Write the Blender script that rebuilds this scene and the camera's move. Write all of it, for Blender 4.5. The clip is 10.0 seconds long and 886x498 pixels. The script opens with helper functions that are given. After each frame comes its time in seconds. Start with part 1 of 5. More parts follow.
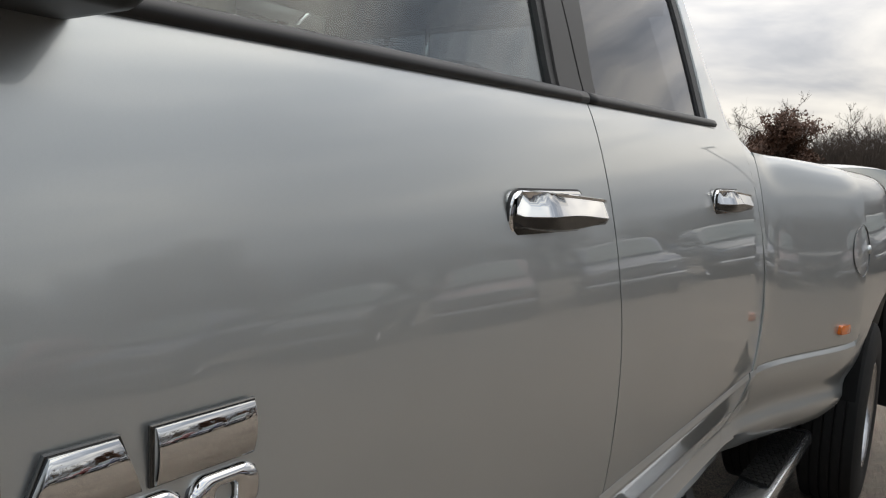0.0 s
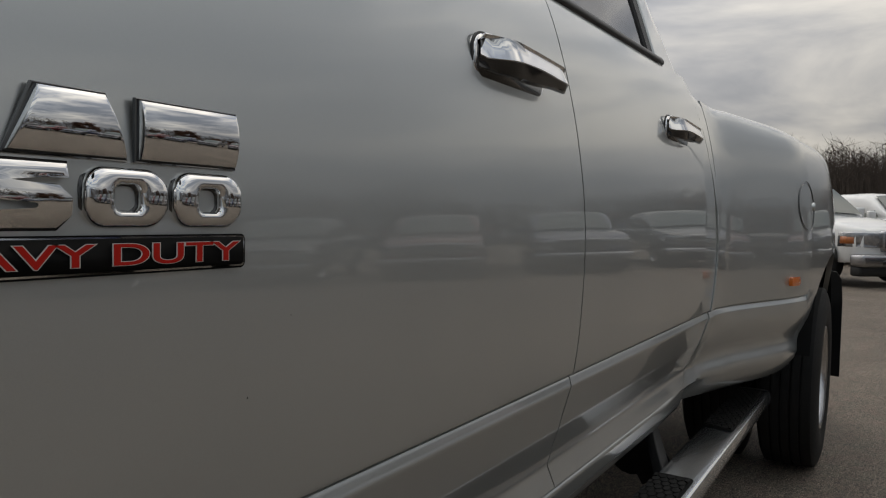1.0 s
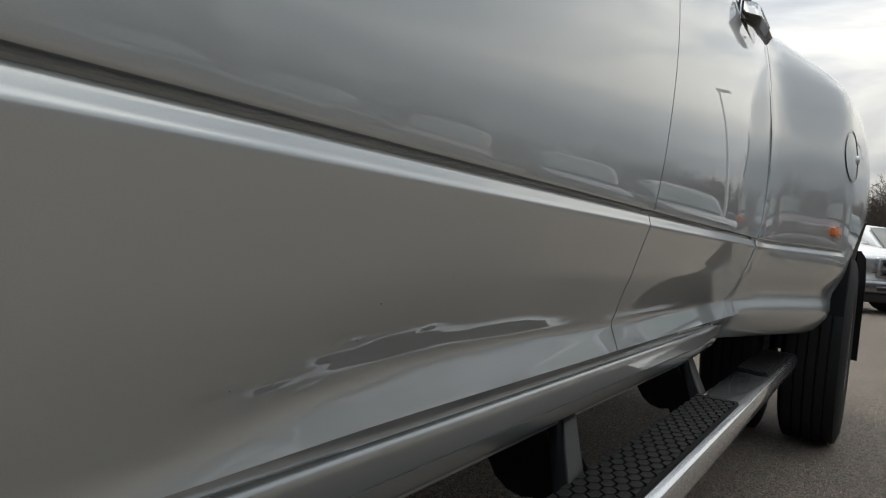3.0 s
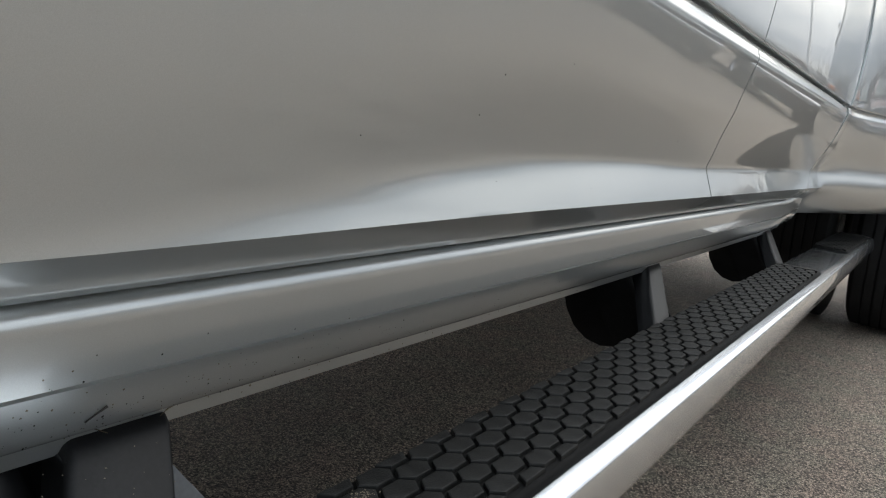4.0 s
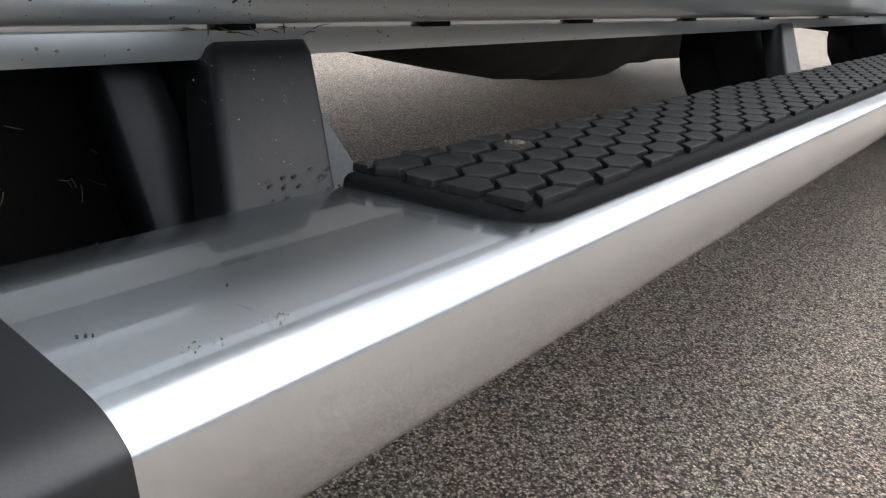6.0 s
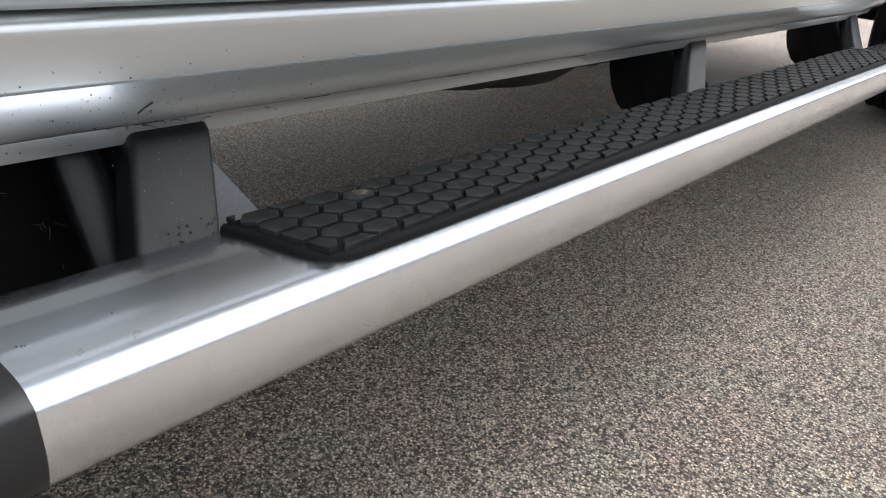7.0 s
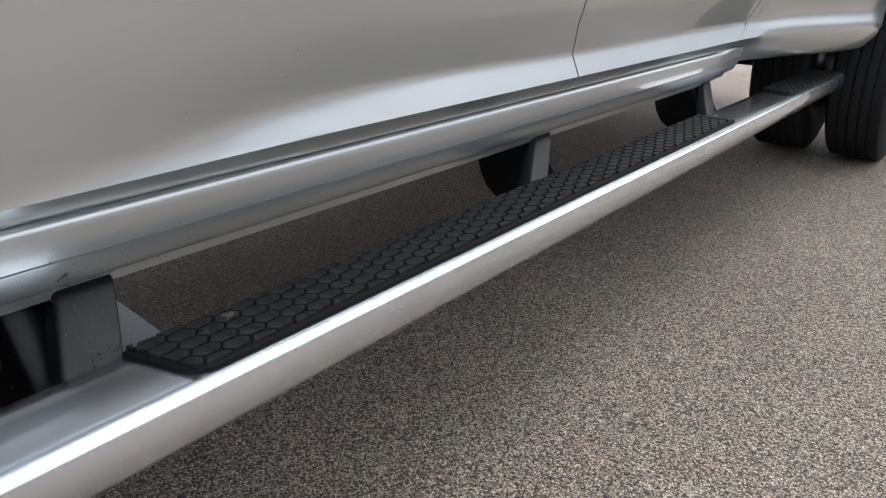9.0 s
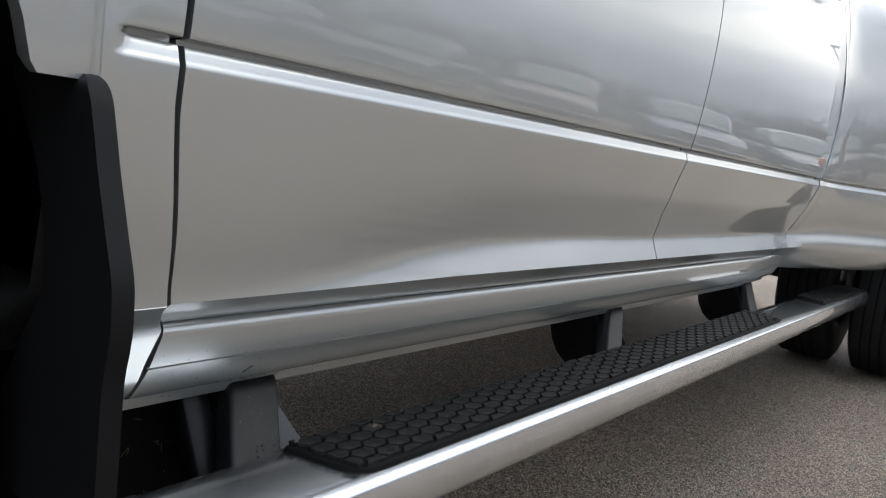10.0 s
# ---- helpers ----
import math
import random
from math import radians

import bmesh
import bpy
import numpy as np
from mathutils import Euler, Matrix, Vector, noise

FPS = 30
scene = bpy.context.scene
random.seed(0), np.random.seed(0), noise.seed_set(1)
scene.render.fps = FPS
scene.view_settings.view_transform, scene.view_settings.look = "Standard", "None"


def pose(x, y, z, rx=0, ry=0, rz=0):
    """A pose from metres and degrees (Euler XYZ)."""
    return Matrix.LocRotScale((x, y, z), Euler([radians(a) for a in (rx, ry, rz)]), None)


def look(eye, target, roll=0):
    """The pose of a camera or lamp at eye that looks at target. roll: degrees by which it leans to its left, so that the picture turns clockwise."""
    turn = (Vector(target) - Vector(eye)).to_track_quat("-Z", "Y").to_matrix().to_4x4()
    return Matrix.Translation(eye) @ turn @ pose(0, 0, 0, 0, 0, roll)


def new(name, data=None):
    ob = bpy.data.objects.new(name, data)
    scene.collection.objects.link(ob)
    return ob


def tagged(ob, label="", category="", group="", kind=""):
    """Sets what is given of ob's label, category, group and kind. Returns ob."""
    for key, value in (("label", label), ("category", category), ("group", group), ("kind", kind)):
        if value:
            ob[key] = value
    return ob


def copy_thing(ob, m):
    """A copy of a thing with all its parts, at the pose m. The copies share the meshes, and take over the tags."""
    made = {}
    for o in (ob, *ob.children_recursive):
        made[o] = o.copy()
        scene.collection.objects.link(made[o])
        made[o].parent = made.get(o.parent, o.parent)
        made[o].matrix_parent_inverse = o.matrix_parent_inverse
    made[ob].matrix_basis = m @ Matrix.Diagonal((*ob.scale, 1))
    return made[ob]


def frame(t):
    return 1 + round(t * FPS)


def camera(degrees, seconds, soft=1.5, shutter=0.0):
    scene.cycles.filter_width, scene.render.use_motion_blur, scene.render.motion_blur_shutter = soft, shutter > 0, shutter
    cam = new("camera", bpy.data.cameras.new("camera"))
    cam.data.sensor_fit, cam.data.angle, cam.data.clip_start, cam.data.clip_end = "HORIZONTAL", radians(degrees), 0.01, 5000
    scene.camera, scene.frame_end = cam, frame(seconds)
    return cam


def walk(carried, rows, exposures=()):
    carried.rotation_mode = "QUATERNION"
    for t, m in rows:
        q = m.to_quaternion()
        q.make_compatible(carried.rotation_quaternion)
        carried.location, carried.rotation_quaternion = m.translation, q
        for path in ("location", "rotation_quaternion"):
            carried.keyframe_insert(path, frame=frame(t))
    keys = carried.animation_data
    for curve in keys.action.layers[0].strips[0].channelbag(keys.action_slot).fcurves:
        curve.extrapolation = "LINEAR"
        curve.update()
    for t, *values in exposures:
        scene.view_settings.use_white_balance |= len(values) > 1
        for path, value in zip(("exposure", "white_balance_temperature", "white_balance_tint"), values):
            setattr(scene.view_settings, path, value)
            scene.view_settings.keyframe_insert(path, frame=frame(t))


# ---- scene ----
cam = camera(62.3, 10.0, 1.2)
PATH = [
    (0, (0.451, -0.088, 1.34), (-0.687, 1.543, 1.132), 3.0),
    (0.5, (0.456, -0.116, 1.149), (-0.617, 1.565, 0.984), 2.4),
    (1, (0.467, -0.124, 1.077), (-0.581, 1.577, 0.985), 1.3),
    (1.5, (0.461, -0.118, 0.993), (-0.582, 1.588, 0.977), 1.0),
    (2, (0.409, -0.099, 0.918), (-0.632, 1.608, 0.923), 1.4),
    (2.2, (0.382, -0.085, 0.881), (-0.658, 1.623, 0.884), 2.0),
    (3.3, (0.276, -0.038, 0.715), (-0.75, 1.676, 0.608), 6.2),
    (3.5, (0.261, -0.039, 0.693), (-0.78, 1.66, 0.525), 6.0),
    (4, (0.246, -0.042, 0.653), (-0.844, 1.6, 0.311), 6.3),
    (4.5, (0.226, -0.04, 0.609), (-0.882, 1.541, 0.085), 7.0),
    (5, (0.219, -0.038, 0.572), (-0.908, 1.48, -0.08), 6.5),
    (5.5, (0.206, -0.047, 0.527), (-0.916, 1.438, -0.204), 6.7),
    (5.7, (0.204, -0.052, 0.514), (-0.924, 1.422, -0.231), 6.3),
    (6.8, (0.312, -0.066, 0.582), (-0.815, 1.374, -0.229), 5.0),
    (7, (0.383, -0.079, 0.627), (-0.776, 1.314, -0.218), 5.1),
    (7.5, (0.46, -0.095, 0.691), (-0.676, 1.323, -0.146), 3.3),
    (8, (0.594, -0.053, 0.747), (-0.612, 1.322, -0.06), -1.0),
    (8.5, (0.636, -0.062, 0.784), (-0.564, 1.325, -0.013), -1.8),
    (9, (0.607, -0.132, 0.791), (-0.524, 1.338, 0.043), 1.4),
    (9.5, (0.582, -0.202, 0.787), (-0.584, 1.338, 0.27), 4.7),
    (10, (0.538, -0.322, 0.754), (-0.691, 1.231, 0.475), 7.8),
]
EXPOSURES = [(0, -0.82, 7100, 9), (0.5, -1.46, 7200, 10), (1, -1.54, 7200, 9), (2, -1.34, 7000, 8), (3.5, -0.56, 6900, 6), (4.5, 0.38, 6780, 8), (5.5, 0.49, 6800, 10), (7.0, 0.8, 6780, 10), (8, 0.46, 6780, 10), (9, 0.40, 6650, 10), (9.5, 0.27, 6680, 9), (10, 0.02, 6700, 9)]
walk(cam, [(t, look(e, a, r)) for t, e, a, r in PATH], EXPOSURES)

# ---------------------------------------------------------------- light
SUN_EL, SUN_AZ = radians(47), radians(-58)
world = bpy.data.worlds.new("overcast_sky")
scene.world = world
world.use_nodes = True
wn, wl = world.node_tree.nodes, world.node_tree.links
wn.clear()
w_out = wn.new("ShaderNodeOutputWorld")
w_bg = wn.new("ShaderNodeBackground")
w_bg.inputs["Strength"].default_value = 0.1
w_sky = wn.new("ShaderNodeTexSky")
w_sky.sky_type = "NISHITA"
w_sky.sun_disc = False
w_sky.sun_elevation, w_sky.sun_rotation = SUN_EL, SUN_AZ
w_co = wn.new("ShaderNodeTexCoord")
w_map = wn.new("ShaderNodeMapping")
w_map.inputs["Scale"].default_value = (1.1, 1.1, 4.2)
w_map.inputs["Location"].default_value = (0.35, 0.1, 0.55)
w_noise = wn.new("ShaderNodeTexNoise")
w_noise.inputs["Scale"].default_value = 1.9
w_noise.inputs["Detail"].default_value = 7.0
w_noise.inputs["Roughness"].default_value = 0.52
w_noise.inputs["Distortion"].default_value = 0.35
w_ramp = wn.new("ShaderNodeValToRGB")
w_ramp.color_ramp.elements[0].position, w_ramp.color_ramp.elements[0].color = 0.36, (3.0, 3.45, 4.3, 1)
w_ramp.color_ramp.elements[1].position, w_ramp.color_ramp.elements[1].color = 0.62, (10.3, 10.4, 10.5, 1)
w_mid = w_ramp.color_ramp.elements.new(0.48)
w_mid.color = (5.7, 6.05, 6.8, 1)
# an overcast dome: about three times brighter overhead than at the horizon
w_sep = wn.new("ShaderNodeSeparateXYZ")
w_dome = wn.new("ShaderNodeMapRange")
w_dome.inputs["From Min"].default_value, w_dome.inputs["From Max"].default_value = 0.03, 0.75
w_dome.inputs["To Min"].default_value, w_dome.inputs["To Max"].default_value = 0.95, 2.95
# the clouds glow towards the hidden sun
w_dot = wn.new("ShaderNodeVectorMath")
w_dot.operation = "DOT_PRODUCT"
w_dot.inputs[1].default_value = (math.sin(SUN_AZ) * math.cos(SUN_EL), math.cos(SUN_AZ) * math.cos(SUN_EL), math.sin(SUN_EL))
w_glow = wn.new("ShaderNodeMapRange")
w_glow.inputs["From Min"].default_value, w_glow.inputs["From Max"].default_value = 0.2, 1.0
w_glow.inputs["To Min"].default_value, w_glow.inputs["To Max"].default_value = 1.0, 2.1
w_both = wn.new("ShaderNodeMath")
w_both.operation = "MULTIPLY"
w_gain = wn.new("ShaderNodeMix")
w_gain.data_type, w_gain.blend_type = "RGBA", "MULTIPLY"
w_gain.inputs["Factor"].default_value = 1.0
# thinner, bluer cloud away from the sun
w_away = wn.new("ShaderNodeVectorMath")
w_away.operation = "DOT_PRODUCT"
w_away.inputs[1].default_value = (0.62, -0.72, 0.31)
w_away_fac = wn.new("ShaderNodeMapRange")
w_away_fac.inputs["From Min"].default_value, w_away_fac.inputs["From Max"].default_value = 0.0, 0.9
w_blue = wn.new("ShaderNodeMix")
w_blue.data_type = "RGBA"
w_blue.inputs["A"].default_value, w_blue.inputs["B"].default_value = (1.02, 1.0, 0.985, 1), (0.92, 0.99, 1.06, 1)
w_tint = wn.new("ShaderNodeMix")
w_tint.data_type, w_tint.blend_type = "RGBA", "MULTIPLY"
w_tint.inputs["Factor"].default_value = 1.0
w_mix = wn.new("ShaderNodeMix")
w_mix.data_type = "RGBA"
w_mix.inputs["Factor"].default_value = 0.93
wl.new(w_co.outputs["Generated"], w_map.inputs["Vector"])
wl.new(w_map.outputs["Vector"], w_noise.inputs["Vector"])
wl.new(w_noise.outputs["Fac"], w_ramp.inputs["Fac"])
wl.new(w_sky.outputs["Color"], w_mix.inputs["A"])
wl.new(w_ramp.outputs["Color"], w_mix.inputs["B"])
wl.new(w_co.outputs["Generated"], w_sep.inputs["Vector"])
wl.new(w_sep.outputs["Z"], w_dome.inputs["Value"])
wl.new(w_mix.outputs["Result"], w_gain.inputs["A"])
wl.new(w_co.outputs["Generated"], w_dot.inputs[0])
wl.new(w_dot.outputs["Value"], w_glow.inputs["Value"])
wl.new(w_dome.outputs["Result"], w_both.inputs[0])
wl.new(w_glow.outputs["Result"], w_both.inputs[1])
wl.new(w_both.outputs["Value"], w_gain.inputs["B"])
wl.new(w_co.outputs["Generated"], w_away.inputs[0])
wl.new(w_away.outputs["Value"], w_away_fac.inputs["Value"])
wl.new(w_away_fac.outputs["Result"], w_blue.inputs["Factor"])
wl.new(w_gain.outputs["Result"], w_tint.inputs["A"])
wl.new(w_blue.outputs["Result"], w_tint.inputs["B"])
wl.new(w_tint.outputs["Result"], w_bg.inputs["Color"])
wl.new(w_bg.outputs["Background"], w_out.inputs["Surface"])

sun = new("sun", bpy.data.lights.new("sun", "SUN"))
sun.data.energy, sun.data.angle, sun.data.color = 0.5, radians(50), (1.0, 0.97, 0.93)
sun.matrix_world = look((12 * math.sin(SUN_AZ), 12 * math.cos(SUN_AZ), 12 * math.tan(SUN_EL)), (0, 0, 0))


# ---------------------------------------------------------------- materials
def material(name, base, rough=0.5, metal=0.0, coat=0.0, grain=0.0, grain_scale=200.0, tint=0.0, tint_scale=3.0,
             bump=0.0, bump_scale=120.0, coat_rough=0.03, ior=1.5):
    """A principled surface with variation at two scales: fine grain and broad staining, and a fine relief."""
    m = bpy.data.materials.new(name)
    m.use_nodes = True
    n, l = m.node_tree.nodes, m.node_tree.links
    b = n["Principled BSDF"]
    b.inputs["Base Color"].default_value = (*base, 1)
    b.inputs["Roughness"].default_value = rough
    b.inputs["Metallic"].default_value = metal
    b.inputs["IOR"].default_value = ior
    b.inputs["Coat Weight"].default_value = coat
    b.inputs["Coat Roughness"].default_value = coat_rough
    b.inputs["Coat IOR"].default_value = 1.75
    co = n.new("ShaderNodeTexCoord")
    last = None
    for amount, scale, detail in ((grain, grain_scale, 2), (tint, tint_scale, 5)):
        if not amount:
            continue
        t = n.new("ShaderNodeTexNoise")
        t.inputs["Scale"].default_value, t.inputs["Detail"].default_value = scale, detail
        l.new(co.outputs["Object"], t.inputs["Vector"])
        mr = n.new("ShaderNodeMapRange")
        mr.inputs["From Min"].default_value, mr.inputs["From Max"].default_value = 0.3, 0.7
        mr.inputs["To Min"].default_value, mr.inputs["To Max"].default_value = 1 - amount, 1 + amount
        l.new(t.outputs["Fac"], mr.inputs["Value"])
        mul = n.new("ShaderNodeMix")
        mul.data_type, mul.blend_type = "RGBA", "MULTIPLY"
        mul.inputs["Factor"].default_value = 1
        if last:
            l.new(last, mul.inputs["A"])
        else:
            mul.inputs["A"].default_value = (*base, 1)
        l.new(mr.outputs["Result"], mul.inputs["B"])
        last = mul.outputs["Result"]
    if last:
        l.new(last, b.inputs["Base Color"])
    if bump:
        t = n.new("ShaderNodeTexNoise")
        t.inputs["Scale"].default_value, t.inputs["Detail"].default_value = bump_scale, 4
        l.new(co.outputs["Object"], t.inputs["Vector"])
        bn = n.new("ShaderNodeBump")
        bn.inputs["Strength"].default_value, bn.inputs["Distance"].default_value = bump, 0.002
        l.new(t.outputs["Fac"], bn.inputs["Height"])
        l.new(bn.outputs["Normal"], b.inputs["Normal"])
    return m


def asphalt_material():
    """Worn asphalt with bare aggregate: pale and brown stones in a dark binder."""
    m = bpy.data.materials.new("worn_asphalt")
    m.use_nodes = True
    n, l = m.node_tree.nodes, m.node_tree.links
    b = n["Principled BSDF"]
    b.inputs["Roughness"].default_value = 0.78
    b.inputs["IOR"].default_value = 1.4
    co = n.new("ShaderNodeTexCoord")
    stones = n.new("ShaderNodeTexVoronoi")
    stones.inputs["Scale"].default_value = 295
    stones.inputs["Randomness"].default_value = 1.0
    wob = n.new("ShaderNodeTexNoise")
    wob.inputs["Scale"].default_value = 260
    addv = n.new("ShaderNodeMix")
    addv.data_type = "VECTOR"
    addv.inputs["Factor"].default_value = 0.006
    l.new(co.outputs["Object"], wob.inputs["Vector"])
    l.new(co.outputs["Object"], addv.inputs["A"])
    l.new(wob.outputs["Color"], addv.inputs["B"])
    l.new(addv.outputs["Result"], stones.inputs["Vector"])
    sep = n.new("ShaderNodeSeparateColor")
    l.new(stones.outputs["Color"], sep.inputs["Color"])
    ramp = n.new("ShaderNodeValToRGB")
    els = ramp.color_ramp.elements
    els[0].position, els[0].color = 0.0, (0.020, 0.0175, 0.015, 1)
    els[1].position, els[1].color = 1.0, (0.48, 0.42, 0.345, 1)
    for p, c in ((0.18, (0.060, 0.053, 0.045, 1)), (0.34, (0.160, 0.141, 0.120, 1)), (0.70, (0.27, 0.236, 0.196, 1)), (0.92, (0.37, 0.325, 0.267, 1))):
        e = els.new(p)
        e.color = c
    l.new(sep.outputs["Red"], ramp.inputs["Fac"])
    gap = n.new("ShaderNodeMapRange")
    gap.inputs["From Min"].default_value, gap.inputs["From Max"].default_value = 0.34, 0.62
    gap.inputs["To Min"].default_value, gap.inputs["To Max"].default_value = 1.05, 0.27
    l.new(stones.outputs["Distance"], gap.inputs["Value"])
    mul = n.new("ShaderNodeMix")
    mul.data_type, mul.blend_type = "RGBA", "MULTIPLY"
    mul.inputs["Factor"].default_value = 1
    l.new(ramp.outputs["Color"], mul.inputs["A"])
    l.new(gap.outputs["Result"], mul.inputs["B"])
    big = n.new("ShaderNodeTexNoise")
    big.inputs["Scale"].default_value, big.inputs["Detail"].default_value = 1.3, 6
    l.new(co.outputs["Object"], big.inputs["Vector"])
    bigr = n.new("ShaderNodeMapRange")
    bigr.inputs["From Min"].default_value, bigr.inputs["From Max"].default_value = 0.3, 0.7
    bigr.inputs["To Min"].default_value, bigr.inputs["To Max"].default_value = 0.98, 1.42
    l.new(big.outputs["Fac"], bigr.inputs["Value"])
    mul2 = n.new("ShaderNodeMix")
    mul2.data_type, mul2.blend_type = "RGBA", "MULTIPLY"
    mul2.inputs["Factor"].default_value = 1
    l.new(mul.outputs["Result"], mul2.inputs["A"])
    l.new(bigr.outputs["Result"], mul2.inputs["B"])
    # faint red-brown and olive patches
    hue = n.new("ShaderNodeTexNoise")
    hue.inputs["Scale"].default_value, hue.inputs["Detail"].default_value = 9.0, 3
    l.new(co.outputs["Object"], hue.inputs["Vector"])
    hramp = n.new("ShaderNodeValToRGB")
    hramp.color_ramp.elements[0].position, hramp.color_ramp.elements[0].color = 0.35, (1.10, 0.965, 0.93, 1)
    hramp.color_ramp.elements[1].position, hramp.color_ramp.elements[1].color = 0.65, (1.0, 0.995, 0.935, 1)
    l.new(hue.outputs["Fac"], hramp.inputs["Fac"])
    mul3 = n.new("ShaderNodeMix")
    mul3.data_type, mul3.blend_type = "RGBA", "MULTIPLY"
    mul3.inputs["Factor"].default_value = 1
    l.new(mul2.outputs["Result"], mul3.inputs["A"])
    l.new(hramp.outputs["Color"], mul3.inputs["B"])
    l.new(mul3.outputs["Result"], b.inputs["Base Color"])
    hmix = n.new("ShaderNodeMath")
    hmix.operation = "MULTIPLY"
    l.new(gap.outputs["Result"], hmix.inputs[0])
    l.new(sep.outputs["Green"], hmix.inputs[1])
    bn = n.new("ShaderNodeBump")
    bn.inputs["Strength"].default_value, bn.inputs["Distance"].default_value = 0.7, 0.005
    l.new(hmix.outputs["Value"], bn.inputs["Height"])
    l.new(bn.outputs["Normal"], b.inputs["Normal"])
    return m


def glass_material(name, tint, rough=0.0):
    m = bpy.data.materials.new(name)
    m.use_nodes = True
    b = m.node_tree.nodes["Principled BSDF"]
    b.inputs["Base Color"].default_value = (*tint, 1)
    b.inputs["Roughness"].default_value = rough
    b.inputs["Transmission Weight"].default_value = 1.0
    b.inputs["IOR"].default_value = 1.45
    return m


def paint_material(name, base, flake=0.12, metal=0.55, rough=0.34):
    """Metallic car paint under a clear coat, with sparse road dust."""
    return material(name, base, rough, metal, coat=1.0, coat_rough=0.008, grain=flake, grain_scale=2600, tint=0.035, tint_scale=2.2)


M_GUSSET = material("grey_primer", (0.13, 0.135, 0.14), 0.6, grain=0.1, grain_scale=300)
M_PAINT = paint_material("silver_paint", (0.522, 0.547, 0.546), 0.06, 0.78, 0.34)
M_CHROME = material("chrome", (0.80, 0.80, 0.80), 0.025, 1.0, tint=0.05, tint_scale=30)
M_BAR = material("polished_steel", (0.68, 0.715, 0.755), 0.26, 1.0, coat=1.0, coat_rough=0.02, grain=0.06, grain_scale=420, tint=0.07, tint_scale=11)
M_RUBBER = material("black_rubber", (0.012, 0.012, 0.0128), 0.5, grain=0.35, grain_scale=500, tint=0.3, tint_scale=22, bump=0.25, bump_scale=900)
M_PAD = material("tread_pad_rubber", (0.011, 0.011, 0.0107), 0.5, grain=0.25, grain_scale=500, tint=0.6, tint_scale=45, bump=0.3, bump_scale=900, ior=1.25)
M_MAT = material("tread_mat_rubber", (0.004, 0.004, 0.004), 0.7, grain=0.3, grain_scale=600, bump=0.25, bump_scale=900, ior=1.2)
M_FACE = material("black_badge_face", (0.006, 0.006, 0.006), 0.35, grain=0.1, grain_scale=900, ior=1.12)
M_PLASTIC = material("black_plastic", (0.010, 0.010, 0.011), 0.42, grain=0.2, grain_scale=800, tint=0.25, tint_scale=12, bump=0.05, bump_scale=1300)
M_BRACKET = material("coated_bracket_steel", (0.0085, 0.0088, 0.0095), 0.40, grain=0.2, grain_scale=350, ior=1.3, tint=0.3, tint_scale=25, bump=0.03, bump_scale=900)
M_DULL = material("dull_chrome", (0.36, 0.36, 0.37), 0.22, 1.0, tint=0.15, tint_scale=9)
M_BADGE = material("badge_chrome", (0.78, 0.78, 0.78), 0.02, 1.0, tint=0.04, tint_scale=30)
M_EDGE = material("silver_enamel", (0.72, 0.72, 0.70), 0.3, 0.3, grain=0.05, grain_scale=900)
M_GLOSS = material("gloss_black_trim", (0.012, 0.012, 0.012), 0.12, coat=0.4)
M_SATIN = material("satin_black_trim", (0.03, 0.028, 0.027), 0.5, grain=0.1, grain_scale=700)
M_FLAP = material("flap_plastic", (0.0055, 0.0055, 0.0062), 0.55, ior=1.25, grain=0.15, grain_scale=900, tint=0.15, tint_scale=8, bump=0.1, bump_scale=1500)
M_UNDER = material("underbody_coating", (0.011, 0.0105, 0.010), 0.7, grain=0.3, grain_scale=90, tint=0.4, tint_scale=5, bump=0.4, bump_scale=60)
M_TYRE = material("tyre_rubber", (0.009, 0.009, 0.009), 0.72, ior=1.35, grain=0.3, grain_scale=300, tint=0.3, tint_scale=9, bump=0.3, bump_scale=400)
M_RIM = material("wheel_alloy", (0.55, 0.55, 0.56), 0.25, 1.0, tint=0.08, tint_scale=9)
M_GLASS = glass_material("side_glass", (0.55, 0.63, 0.62))
M_DARKGLASS = glass_material("tinted_glass", (0.06, 0.065, 0.075))
M_SEAT = material("seat_cloth", (0.05, 0.05, 0.052), 0.85, grain=0.25, grain_scale=600, bump=0.3, bump_scale=500)
M_CABIN = material("cabin_lining", (0.09, 0.09, 0.092), 0.8, grain=0.15, grain_scale=300, bump=0.2, bump_scale=300)
M_AMBER = material("amber_lens", (0.75, 0.17, 0.02), 0.12, coat=0.8, tint=0.2, tint_scale=300)
M_RED = material("red_enamel", (0.46, 0.016, 0.010), 0.45, ior=1.25, grain=0.06, grain_scale=900)
M_ASPHALT = asphalt_material()
M_WHITE = paint_material("white_paint", (0.74, 0.74, 0.73), 0.03, 0.0, 0.4)
M_NAVY = paint_material("navy_paint", (0.02, 0.03, 0.075), 0.1, 0.3)
M_CHARCOAL = paint_material("charcoal_paint", (0.05, 0.052, 0.056), 0.1, 0.4)
M_MAROON = paint_material("maroon_paint", (0.10, 0.016, 0.016), 0.1, 0.3)
M_LAMP = material("headlamp_lens", (0.36, 0.37, 0.39), 0.08, 0.6, coat=1.0, tint=0.25, tint_scale=25)
M_BARK = material("bark", (0.085, 0.068, 0.055), 0.9, grain=0.35, grain_scale=40, tint=0.2, tint_scale=2, bump=0.6, bump_scale=30)
M_TWIG = material("winter_twigs", (0.075, 0.058, 0.048), 0.9, tint=0.3, tint_scale=1.5)
